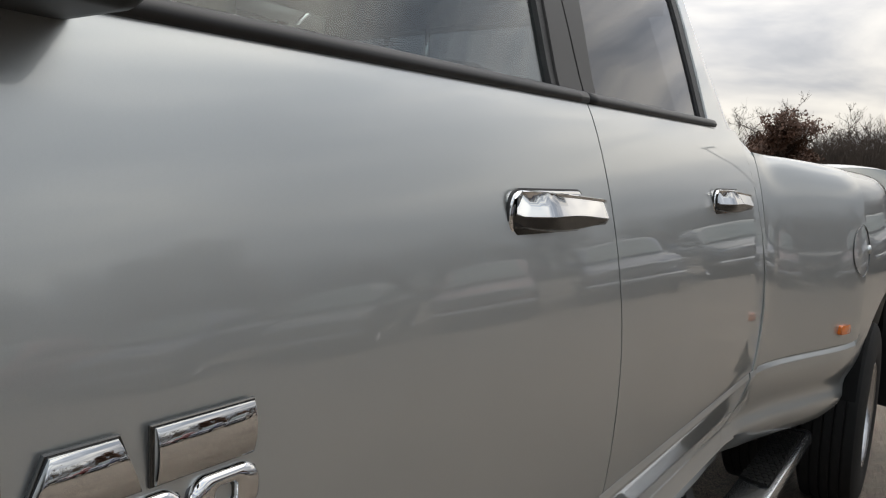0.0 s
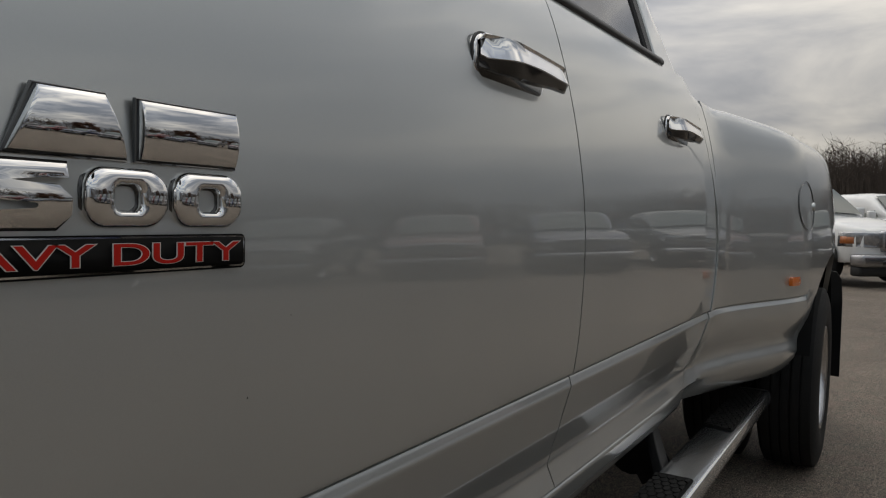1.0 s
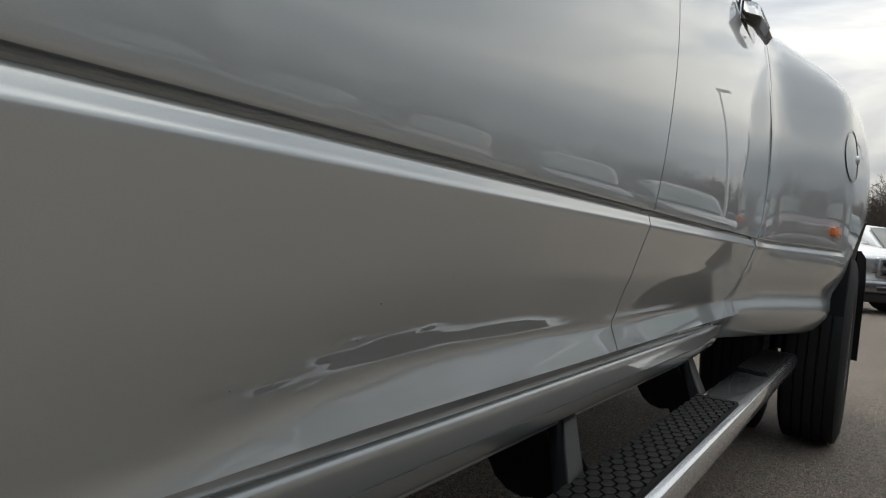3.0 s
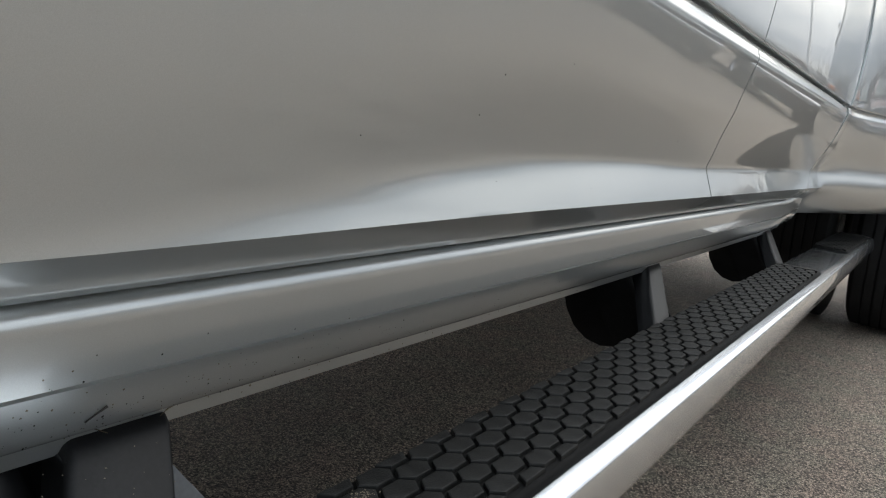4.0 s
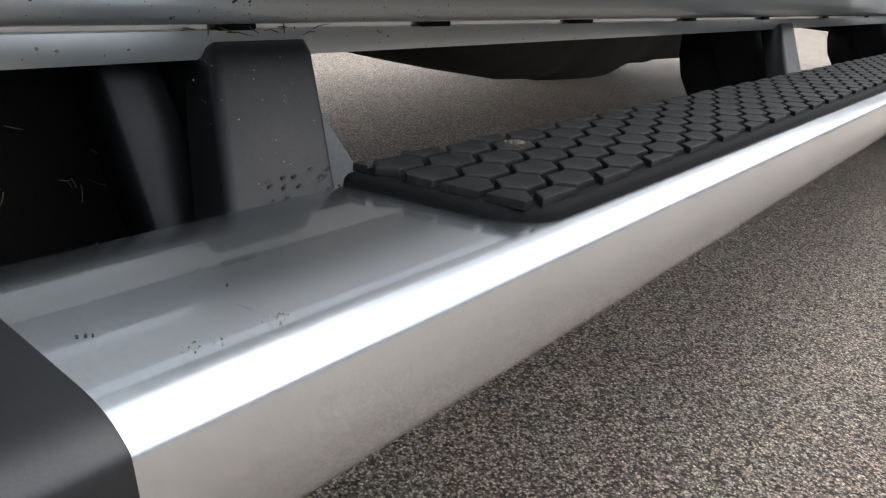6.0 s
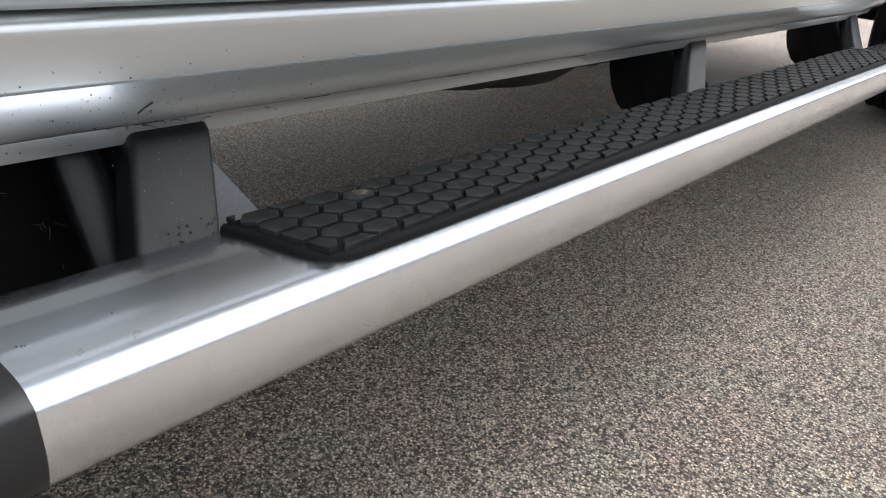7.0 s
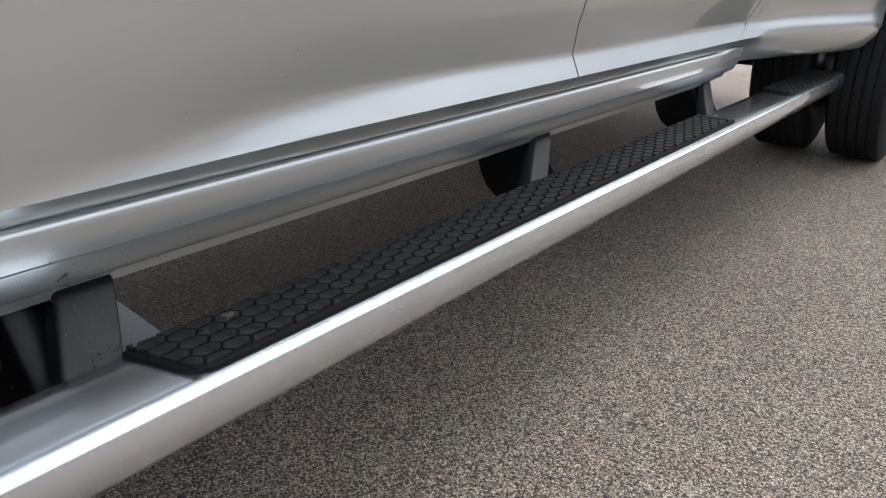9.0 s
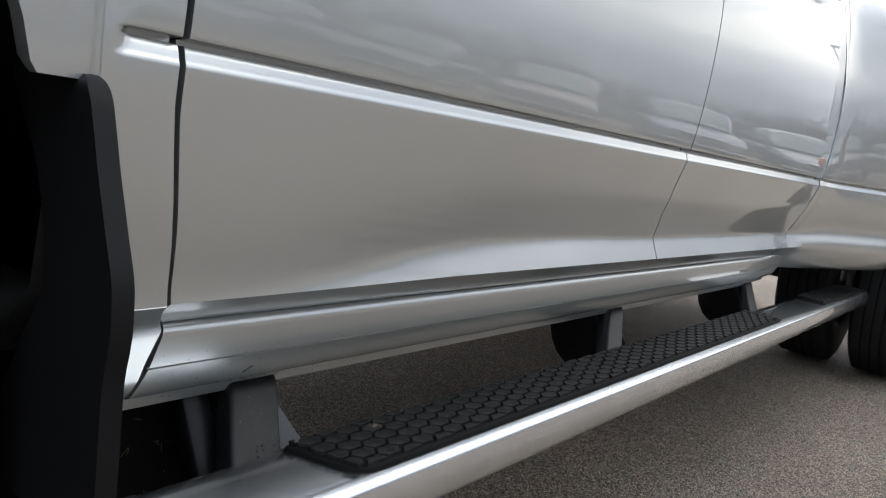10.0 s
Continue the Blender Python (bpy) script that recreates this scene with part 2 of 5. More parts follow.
M_LEAF = material("withered_leaves", (0.085, 0.042, 0.026), 0.8, grain=0.3, grain_scale=30, tint=0.35, tint_scale=1.2)
M_GRASS = material("winter_grass", (0.11, 0.105, 0.055), 0.95, grain=0.3, grain_scale=8, tint=0.35, tint_scale=0.2)
M_AMBER_DULL = material("amber_lens_dull", (0.42, 0.13, 0.035), 0.3, coat=0.3, tint=0.3, tint_scale=60)
M_STRAW = material("dry_straw", (0.11, 0.088, 0.052), 0.9, tint=0.3, tint_scale=200)
M_MUDDARK = material("dark_dirt", (0.02, 0.018, 0.016), 0.9, grain=0.3, grain_scale=900)
M_MUD = material("dried_mud", (0.20, 0.17, 0.13), 0.95, grain=0.3, grain_scale=800)


# ---------------------------------------------------------------- mesh helpers
def mesh_of(name, bm, mat, smooth=True):
    bmesh.ops.recalc_face_normals(bm, faces=bm.faces)
    me = bpy.data.meshes.new(name)
    if smooth:
        for f in bm.faces:
            f.smooth = True
    bm.to_mesh(me)
    bm.free()
    me.materials.append(mat)
    return me


def part(name, bm, mat, parent, label="", smooth=True, sharp=None):
    """Links a bmesh as one mesh object under a thing or under a part."""
    me = mesh_of(name, bm, mat, smooth)
    if sharp is not None:
        me.set_sharp_from_angle(angle=radians(sharp))
    ob = new(name, me)
    ob.parent = parent
    if label:
        tagged(ob, label=label)
    return ob


def thing(name, label, category, at=(0, 0, 0), group="", kind=""):
    ob = new(name)
    ob.empty_display_size = 0.2
    ob.location = at
    return tagged(ob, label, category, group, kind)


def pchip(points):
    """A monotone cubic through the points (sorted by first value), as a function."""
    xs, ys = np.array([p[0] for p in points], float), np.array([p[1] for p in points], float)
    h = np.diff(xs)
    d = np.diff(ys) / h
    m = np.zeros(len(xs))
    m[0], m[-1] = d[0], d[-1]
    for i in range(1, len(xs) - 1):
        if d[i - 1] * d[i] > 0:
            w1, w2 = 2 * h[i] + h[i - 1], h[i] + 2 * h[i - 1]
            m[i] = (w1 + w2) / (w1 / d[i - 1] + w2 / d[i])

    def f(x):
        x = min(max(x, xs[0]), xs[-1])
        i = min(max(int(np.searchsorted(xs, x)) - 1, 0), len(h) - 1)
        t = (x - xs[i]) / h[i]
        return float((1 + 2 * t) * (1 - t) ** 2 * ys[i] + t * (1 - t) ** 2 * h[i] * m[i] + t * t * (3 - 2 * t) * ys[i + 1] + t * t * (t - 1) * h[i] * m[i + 1])
    return f


def smooth(a, b, x):
    t = min(max((x - a) / (b - a), 0.0), 1.0)
    return t * t * (3 - 2 * t)


def mix(a, b, t):
    return a + (b - a) * t


def grid(bm, rows):
    """Faces between rows of points of equal length."""
    vs = [[bm.verts.new(p) for p in row] for row in rows]
    for a, b in zip(vs, vs[1:]):
        for i in range(len(a) - 1):
            bm.faces.new((a[i], a[i + 1], b[i + 1], b[i]))
    return vs


def box(bm, x0, x1, y0, y1, z0, z1, bevel=0.0, seg=2, turn=None):
    r = bmesh.ops.create_cube(bm, size=1.0)
    m = Matrix.Translation(((x0 + x1) / 2, (y0 + y1) / 2, (z0 + z1) / 2)) @ Matrix.Diagonal((x1 - x0, y1 - y0, z1 - z0, 1))
    bmesh.ops.transform(bm, matrix=(turn @ m) if turn else m, verts=r["verts"])
    if bevel:
        es = list({e for v in r["verts"] for e in v.link_edges})
        bmesh.ops.bevel(bm, geom=es, offset=bevel, segments=seg, affect="EDGES", profile=0.6)
    return bm


def prism(bm, outline, depth, m, bevel=0.0, seg=2):
    """A solid with the outline (u, v) in the local xy plane, from z 0 to depth, laid by the matrix m; its far face's rim is bevelled."""
    lo = [bm.verts.new((u, v, 0)) for u, v in outline]
    hi = [bm.verts.new((u, v, depth)) for u, v in outline]
    k = len(outline)
    bm.faces.new(lo[::-1])
    top = bm.faces.new(hi)
    for i in range(k):
        bm.faces.new((lo[i], lo[(i + 1) % k], hi[(i + 1) % k], hi[i]))
    if bevel:
        bm.edges.index_update()
        r = bmesh.ops.bevel(bm, geom=list(top.edges), offset=bevel, segments=seg, affect="EDGES", profile=0.6)
        lo += [v for v in r["verts"] if v.is_valid]
    vs = list({v for v in lo + hi if v.is_valid})
    bmesh.ops.transform(bm, matrix=m, verts=vs)
    return bm


def tube(bm, points, radii, sides=6, caps=True):
    """A tapered tube along points."""
    rings = []
    for i, p in enumerate(points):
        p = Vector(p)
        d = (Vector(points[min(i + 1, len(points) - 1)]) - Vector(points[max(i - 1, 0)])).normalized()
        u = d.orthogonal().normalized()
        v = d.cross(u)
        rings.append([bm.verts.new(p + radii[i] * (u * math.cos(a) + v * math.sin(a))) for a in [2 * math.pi * k / sides for k in range(sides)]])
    for a, b in zip(rings, rings[1:]):
        for k in range(sides):
            bm.faces.new((a[k], a[(k + 1) % sides], b[(k + 1) % sides], b[k]))
    if caps:
        bm.faces.new(rings[0][::-1])
        bm.faces.new(rings[-1])
    return bm


def lathe(bm, profile, m, steps=48):
    """Turns a profile of (radius, height) round the local z axis."""
    rings = []
    for r, h in profile:
        rings.append([bm.verts.new(m @ Vector((r * math.cos(2 * math.pi * k / steps), r * math.sin(2 * math.pi * k / steps), h))) for k in range(steps)])
    for a, b in zip(rings, rings[1:]):
        for k in range(steps):
            bm.faces.new((a[k], a[(k + 1) % steps], b[(k + 1) % steps], b[k]))
    return rings


# ---------------------------------------------------------------- ground
def build_ground():
    bm = bmesh.new()
    grid(bm, [[(x, y, 0) for x in (-600, -40, -6, 6, 40, 600)] for y in (-600, -40, -6, 10, 40, 600)])
    me = mesh_of("ground", bm, M_ASPHALT, False)
    tagged(new("ground", me), "worn grey-brown asphalt with bare aggregate", "ground", kind="structure")


build_ground()

# ---------------------------------------------------------------- the silver pickup
XC = -1.0          # middle of the truck
AXLE_Y, AXLE_Z = 3.50, 0.40
FRONT_AXLE_Y = -0.63


CREASE_Z, CREASE_X = 0.5845, -0.0430
SHELF_TOP = pchip([(-0.2, 0.5850), (0.06, 0.5852), (0.11, 0.5870), (0.163, 0.5930), (0.24, 0.6030), (0.33, 0.6150), (0.44, 0.6250), (0.57, 0.6300), (0.75, 0.6310), (1.08, 0.6270), (2.2, 0.6290)])
SCOOP_TOP = pchip([(-0.2, 0.640), (0.05, 0.645), (0.21, 0.664), (0.30, 0.678), (0.40, 0.691), (0.60, 0.705), (0.88, 0.707), (2.2, 0.709)])
# the slot at z 0.803 to 0.808 is added: its depth shades the body line
UPPER = pchip([(0.770, 0.0004), (0.786, 0.0012), (0.7885, 0.0009), (0.7900, 0.0002), (0.8020, -0.0036), (0.8029, -0.0044), (0.8034, -0.0160), (0.8076, -0.0162), (0.8081, -0.0010), (0.8088, 0.0029), (0.8100, 0.0036), (0.8122, 0.0040), (0.823, 0.0052),
               (0.845, 0.0068), (0.87, 0.0083), (0.90, 0.00945), (0.93, 0.0102), (0.955, 0.01055), (0.978, 0.01068), (1.0, 0.0106), (1.03, 0.01020), (1.06, 0.0093), (1.1, 0.0072), (1.14, 0.0040), (1.2, -0.0028), (1.25, -0.0104), (1.3, -0.0196), (1.34, -0.0285), (1.38, -0.039), (1.44, -0.0585), (1.49, -0.0815),
               (1.6, -0.125), (1.7, -0.166), (1.8, -0.208), (1.87, -0.245), (1.92, -0.30), (1.95, -0.38)])


def bend(d, r):
    """A ramp that starts at 0 and is rounded over about r."""
    return 0.5 * (d + math.sqrt(d * d + r * r))


def cab_x(y, z):
    """How far out the cab's side stands: a hem, a crease, a shelf that widens rearwards, a scoop above it, the body line and the upper door."""
    if z > 0.785:
        return UPPER(z)
    zb, zc, ze = SHELF_TOP(y), SCOOP_TOP(y), 0.785
    k = smooth(0.05, 0.55, y)
    xa = mix(-0.0310, CREASE_X, k)
    xb = xa - 0.32 * (zb - CREASE_Z)
    xc, xe = mix(-0.0150, -0.0198, k), 0.00115
    m0, m1, m2, m3 = (xa + 0.0715) / (CREASE_Z - 0.556), -0.32, (xc - xb) / (zc - zb), (xe - xc) / (ze - zc)
    rb, rc = mix(0.016, 0.004, smooth(0.1, 0.8, y)), mix(0.05, 0.008, smooth(0.1, 0.9, y))
    if z <= CREASE_Z:
        return xa + m0 * (z - CREASE_Z)

    def line(v):
        return m1 * (v - CREASE_Z) + (m2 - m1) * bend(v - zb, rb) + (m3 - m2) * bend(v - zc, rc)
    low, high = line(CREASE_Z), line(ze)
    return xa + line(z) - low + (xe - xa - high + low) * (z - CREASE_Z) / (ze - CREASE_Z)


CAB_CACHE = {}


def cab_at(y, z):
    k = (round(y, 2), round(z, 4))
    if k not in CAB_CACHE:
        CAB_CACHE[k] = cab_x(k[0], z)
    return CAB_CACHE[k]


def near(x, side):
    return x if side > 0 else 2 * XC - x


def sill(y):
    return 1.437 + 0.03 * y


GAP_A = pchip([(0.462, 0.024), (0.496, 0.031), (0.525, 0.036), (0.550, 0.040), (0.562, 0.033), (0.575, 0.026), (0.60, 0.0225), (0.625, 0.0200), (0.66, 0.0155), (0.71, 0.0075), (0.76, 0.001), (0.81, 0.0), (1.1, 0.003), (1.3, 0.02), (1.5, 0.05)])
GAP_B = pchip([(0.54, 1.116), (0.586, 1.112), (0.615, 1.106), (0.640, 1.099), (0.66, 1.087), (0.682, 1.074), (0.71, 1.066), (0.735, 1.063), (0.80, 1.066), (0.87, 1.076), (1.05, 1.088), (1.2, 1.078), (1.36, 1.062), (1.5, 1.05)])
GAP_C = pchip([(0.54, 1.93), (0.567, 1.97), (0.585, 2.03), (0.61, 2.105), (0.64, 2.125), (0.72, 2.145), (0.85, 2.172), (1.0, 2.19), (1.15, 2.175), (1.3, 2.14), (1.4, 2.11), (1.5, 2.08)])
CAB_END = 2.2065
LINE_Z = [0.7855, 0.7870, 0.7885, 0.7900, 0.7930, 0.7975, 0.8020, 0.8029, 0.8034, 0.8055, 0.8076, 0.8081, 0.8088, 0.8100, 0.8122]
DOOR_Z = ([0.556, 0.562, 0.569, 0.575, 0.579, 0.5830, 0.5845, 0.5860, 0.5878, 0.590] + [0.5935 + 0.0036 * i for i in range(36)] + [0.727, 0.738, 0.750, 0.762, 0.774, 0.781] + LINE_Z
          + [0.815, 0.819, 0.825, 0.84, 0.87, 0.9, 0.94, 0.98, 1.02, 1.06, 1.1, 1.14, 1.18, 1.22, 1.26, 1.30, 1.34, 1.38, 1.41, 1.435, 1.452, 1.46])


def side_panel(name, y_from, y_to, zs, xf, parent, side=1, cols=40, top=None, label="", mat=None, lip=0.014, gap=0.0020):
    """A pressed body panel between two seams: its skin follows xf, and its rims roll inwards."""
    bm = bmesh.new()
    us = [-1] + [i / cols for i in range(cols + 1)] + [2]
    rows = []
    for j, z0 in enumerate([None] + list(zs) + [None]):
        edge = z0 is None
        zz = (zs[0] if j == 0 else zs[-1]) if edge else z0
        row = []
        for u in us:
            uu = min(max(u, 0), 1)
            ya, yb = y_from(zz) + gap, y_to(zz) - gap
            y = mix(ya, yb, uu)
            z = zz
            if top and zz > 1.3:
                z = 1.3 + (zz - 1.3) * (top(y) - 1.3) / (zs[-1] - 1.3)
            x = xf(y, z)
            if u in (-1, 2) or edge:
                x -= lip
                y += {-1: 0.0012, 2: -0.0012}.get(u, 0)
                z += (0.0012 if j == 0 else -0.0012) if edge else 0
            row.append((near(x, side), y, z))
        rows.append(row)
    grid(bm, rows)
    return part(name, bm, mat or M_PAINT, parent, label, sharp=48)


def rounded(w, h, r, n=5):
    """The outline of a rounded rectangle about the origin."""
    out = []
    for cx, cy, a0 in ((w / 2 - r, h / 2 - r, 0), (-w / 2 + r, h / 2 - r, 90), (-w / 2 + r, -h / 2 + r, 180), (w / 2 - r, -h / 2 + r, 270)):
        for k in range(n + 1):
            a = radians(a0 + 90 * k / n)
            out.append((cx + r * math.cos(a), cy + r * math.sin(a)))
    return out


# local axes for flat pieces on the truck's flank: u runs rearwards, v up, depth outwards
def flank(x, y, z, lean=0.0):
    return Matrix.Translation((x, y, z)) @ Matrix(((0, 0, 1, 0), (1, 0, 0, 0), (0, 1, 0, 0), (0, 0, 0, 1))) @ pose(0, 0, 0, lean)


def door_handle(door, y, z):
    """A chromed pull with its bezel and the dark hollow behind it."""
    x = cab_at(y, z)
    bm = bmesh.new()
    prism(bm, rounded(0.222, 0.066, 0.024), 0.007, flank(x - 0.002, y - 0.016, z - 0.007), 0.003)
    base = part("bezel", bm, M_CHROME, door, "chrome handle bezel")
    bm = bmesh.new()
    prism(bm, rounded(0.228, 0.072, 0.027), 0.0036, flank(x - 0.001, y - 0.016, z - 0.007), 0.001)
    part("gasket", bm, M_RUBBER, base)
    bm = bmesh.new()
    prism(bm, rounded(0.208, 0.054, 0.020), 0.003, flank(x + 0.0030, y - 0.016, z - 0.007))
    part("hollow", bm, M_GLOSS, base)
    # the pull: a bright face leaning up and out, sharp along its lower edge, black and hollow below it
    n = 20
    upper, lower = bmesh.new(), bmesh.new()
    up_rows, low_rows = [], []
    for i in range(n + 1):
        t = i / n
        yy = y - 0.118 + 0.238 * t
        out = 0.010 + 0.029 * smooth(0.0, 0.25, t) + 0.006 * t - 0.010 * smooth(0.93, 1.0, t)
        inn = 0.004 + 0.015 * smooth(0.10, 0.35, t) + 0.006 * t
        top = z + mix(0.027, 0.016, t ** 1.3) - 0.010 * (1 - smooth(0.0, 0.06, t)) - 0.003 * smooth(0.94, 1.0, t)
        edge = z - 0.0085 - 0.005 * t + 0.004 * math.sin(math.pi * t) ** 2 + 0.003 * (1 - smooth(0.0, 0.06, t))
        drop = z - mix(0.023, 0.023, t) - 0.006 * math.sin(math.pi * min(1, t * 1.15)) ** 1.5
        end = 0.92 if i in (0, n) else 1
        up_rows.append([(x + inn, yy, edge), (x + inn, yy, top - 0.003), (x + inn + 0.004, yy, top), (x + mix(inn, out, 0.55), yy, top - 0.0015), (x + out * end - 0.011, yy, mix(top, edge, 0.18)),
                        (x + out * end - 0.005, yy, mix(top, edge, 0.6)), (x + out * end, yy, edge + 0.0012), (x + out * end - 0.0012, yy, edge)])
        low_rows.append([(x + out * end - 0.0014, yy, edge + 0.0008), (x + out * end - 0.004, yy, mix(edge, drop, 0.35)), (x + mix(inn, out, 0.62), yy, mix(edge, drop, 0.85)), (x + mix(inn, out, 0.35), yy, drop), (x + inn, yy, mix(edge, drop, 0.9)), (x + inn, yy, edge)])
    for mesh, rows in ((upper, up_rows), (lower, low_rows)):
        vs = grid(mesh, [r + r[:1] for r in rows])
        mesh.faces.new(vs[0][:-1][::-1])
        mesh.faces.new(vs[-1][:-1])
        bmesh.ops.remove_doubles(mesh, verts=mesh.verts, dist=1e-6)
    pull = part("pull", upper, M_CHROME, base, "chrome door pull", sharp=50)
    part("pull_insert", lower, M_GLOSS, base, "black underside of the pull", sharp=40)


def dome(v, h):
    """How far a badge's face falls back from its middle at a height v: the faces are rounded like a barrel."""
    return 0.0042 * (2 * v / h) ** 2


def domed_prism(bm, outline, depth, m, bevel, h):
    prism(bm, outline, depth, Matrix.Identity(4), bevel, 2)
    for k in range(-4, 5):
        bmesh.ops.bisect_plane(bm, geom=bm.verts[:] + bm.edges[:] + bm.faces[:], plane_co=(0, k * h / 10, 0), plane_no=(0, 1, 0))
    for v in bm.verts:
        if v.co.z > 1e-5:
            v.co.z -= dome(v.co.y, h)
    bmesh.ops.triangulate(bm, faces=[f for f in bm.faces if len(f.verts) > 4])
    bmesh.ops.transform(bm, matrix=m, verts=bm.verts)
    return bm


def ring_outline(bm, w, h, r, wall, m, depth, bevel):
    """A raised ring with a rounded outside and a rounded opening."""
    n = 12
    out, inn = rounded(w, h, r, n), rounded(w - 2 * wall[0], h - 2 * wall[1], 0.006, n)
    blend = lambda f: [(mix(a, c, f), mix(b, d, f)) for (a, b), (c, d) in zip(out, inn)]
    layers = [(out, 0), (out, depth - bevel)] + [(blend(f), depth - bevel * (2 * f - 1) ** 4) for f in (0.12, 0.3, 0.5, 0.7, 0.88)] + [(inn, depth - bevel), (inn, 0)]
    rows = []
    for ol, d in layers:
        row = [m @ Vector((u, v, d - (dome(v, h) if d > 0 else 0))) for u, v in ol]
        rows.append(row + row[:1])
    grid(bm, rows)
    bmesh.ops.remove_doubles(bm, verts=bm.verts, dist=1e-6)


def raw_text(word, size, depth, weight):
    cu = bpy.data.curves.new("lettering", "FONT")
    cu.body, cu.size, cu.extrude = word, size, depth
    cu.offset = weight * size
    cu.align_x = "RIGHT"
    ob = bpy.data.objects.new("lettering", cu)
    scene.collection.objects.link(ob)
    bpy.context.view_layer.update()
    me = bpy.data.meshes.new_from_object(ob.evaluated_get(bpy.context.evaluated_depsgraph_get()))
    bpy.data.objects.remove(ob)
    bpy.data.curves.remove(cu)
    bm = bmesh.new()
    bm.from_mesh(me)
    bpy.data.meshes.remove(me)
    return bm


def text_mesh(word, size, depth, weight=0.0, stretch=1.0):
    """Raised lettering of a cap height and a width; weight thickens its strokes without moving them."""
    plain = raw_text(word, size, depth, 0.0)
    xs, ys = [v.co.x for v in plain.verts], [v.co.y for v in plain.verts]
    plain.free()
    bm = raw_text(word, size, depth, weight)
    bmesh.ops.scale(bm, vec=(stretch / (max(xs) - min(xs)), size / (max(ys) - min(ys)), 1), verts=bm.verts)
    return bm


def badge(door):
    """Raised chrome shapes over model numerals and a black strip with red lettering, all bonded to the door."""
    x = cab_at(0.2, 1.1) - 0.001
    m = lambda y, z: flank(x, y, z, 0)
    # two plain chrome shapes where the maker's name stands
    for name, u0, outline in (("badge_shape", 0.154, [(-0.041, -0.021), (0.041, -0.021), (0.024, 0.021), (-0.022, 0.021)]),
                              ("badge_shape", 0.249, [(-0.044, -0.021), (0.044, -0.021), (0.044, 0.021), (-0.044, 0.021)]),
                              ("badge_shape", 0.062, [(-0.041, -0.021), (0.041, -0.021), (0.041, 0.021), (-0.041, 0.021)])):
        bm = bmesh.new()
        domed_prism(bm, outline, 0.011, m(u0, 1.132), 0.0025, 0.042)
        shape = part(name, bm, M_BADGE, door, "raised chrome badge shape", sharp=35)
        bm = bmesh.new()
        prism(bm, [(u + math.copysign(0.0022, u), v + math.copysign(0.0018, v)) for u, v in outline], 0.0035, m(u0, 1.132), 0.0008, 1)
        part("backing", bm, M_GLOSS, shape, "black badge backing", smooth=False)
    for u0 in (0.266, 0.195):
        bm = bmesh.new()
        ring_outline(bm, 0.064, 0.042, 0.016, (0.0215, 0.0115), m(u0, 1.084), 0.011, 0.0030)
        numeral = part("badge_numeral", bm, M_BADGE, door, "raised chrome badge numeral", sharp=55)
        bm = bmesh.new()
        ring_outline(bm, 0.068, 0.0456, 0.017, (0.0252, 0.0148), m(u0, 1.084) @ pose(0, 0, -0.0035), 0.007, 0.0008)
        part("backing", bm, M_GLOSS, numeral, "black badge backing")
    bm = bmesh.new()
    five = [(-0.032, -0.021), (0.022, -0.021), (0.031, -0.013), (0.031, -0.001), (0.022, 0.007), (-0.010, 0.007), (-0.010, 0.011), (0.029, 0.011), (0.029, 0.021), (-0.030, 0.021), (-0.030, -0.003),
            (0.008, -0.003), (0.011, -0.006), (0.008, -0.010), (-0.032, -0.010)]
    domed_prism(bm, five, 0.011, m(0.122, 1.084), 0.0020, 0.042)
    numeral = part("badge_numeral", bm, M_BADGE, door, "raised chrome badge numeral", sharp=35)
    bm = bmesh.new()
    prism(bm, [(u * 1.06, v * 1.08) for u, v in five], 0.0035, m(0.122, 1.084))
    part("backing", bm, M_GLOSS, numeral, "black badge backing", smooth=False)
    bm = bmesh.new()
    prism(bm, rounded(0.301, 0.0275, 0.004), 0.0072, m(0.152, 1.0445), 0.0010, 2)
    strip = part("badge_strip", bm, M_FACE, door, "chrome-rimmed black badge strip with red lettering", sharp=35)
    bm = bmesh.new()
    prism(bm, rounded(0.2985, 0.0250, 0.0034), 0.0008, m(0.152, 1.0447) @ pose(0, 0, 0.0068))
    part("rim", bm, M_CHROME, strip, "thin chrome rim", smooth=False)
    bm = bmesh.new()
    prism(bm, rounded(0.2955, 0.0224, 0.003), 0.0006, m(0.152, 1.0448) @ pose(0, 0, 0.0074))
    part("face", bm, M_FACE, strip)
    bm = text_mesh("HEAVY DUTY", 0.0146, 0.0003, 0.012, 0.2550)
    bmesh.ops.transform(bm, matrix=m(0.2938, 1.0377) @ pose(0, 0, 0.0087), verts=bm.verts)
    part("lettering", bm, M_RED, strip, "red enamel lettering", smooth=False)
    bm = text_mesh("HEAVY DUTY", 0.0146, 0.0002, 0.034, 0.2550)
    bmesh.ops.transform(bm, matrix=m(0.2938, 1.0377) @ pose(0, 0, 0.0084), verts=bm.verts)
    part("lettering_edge", bm, M_EDGE, strip, "silver outline of the lettering", smooth=False)


truck = thing("pickup_truck", "silver crew-cab dually pickup truck with chrome running boards, parked on asphalt", "pickup truck")


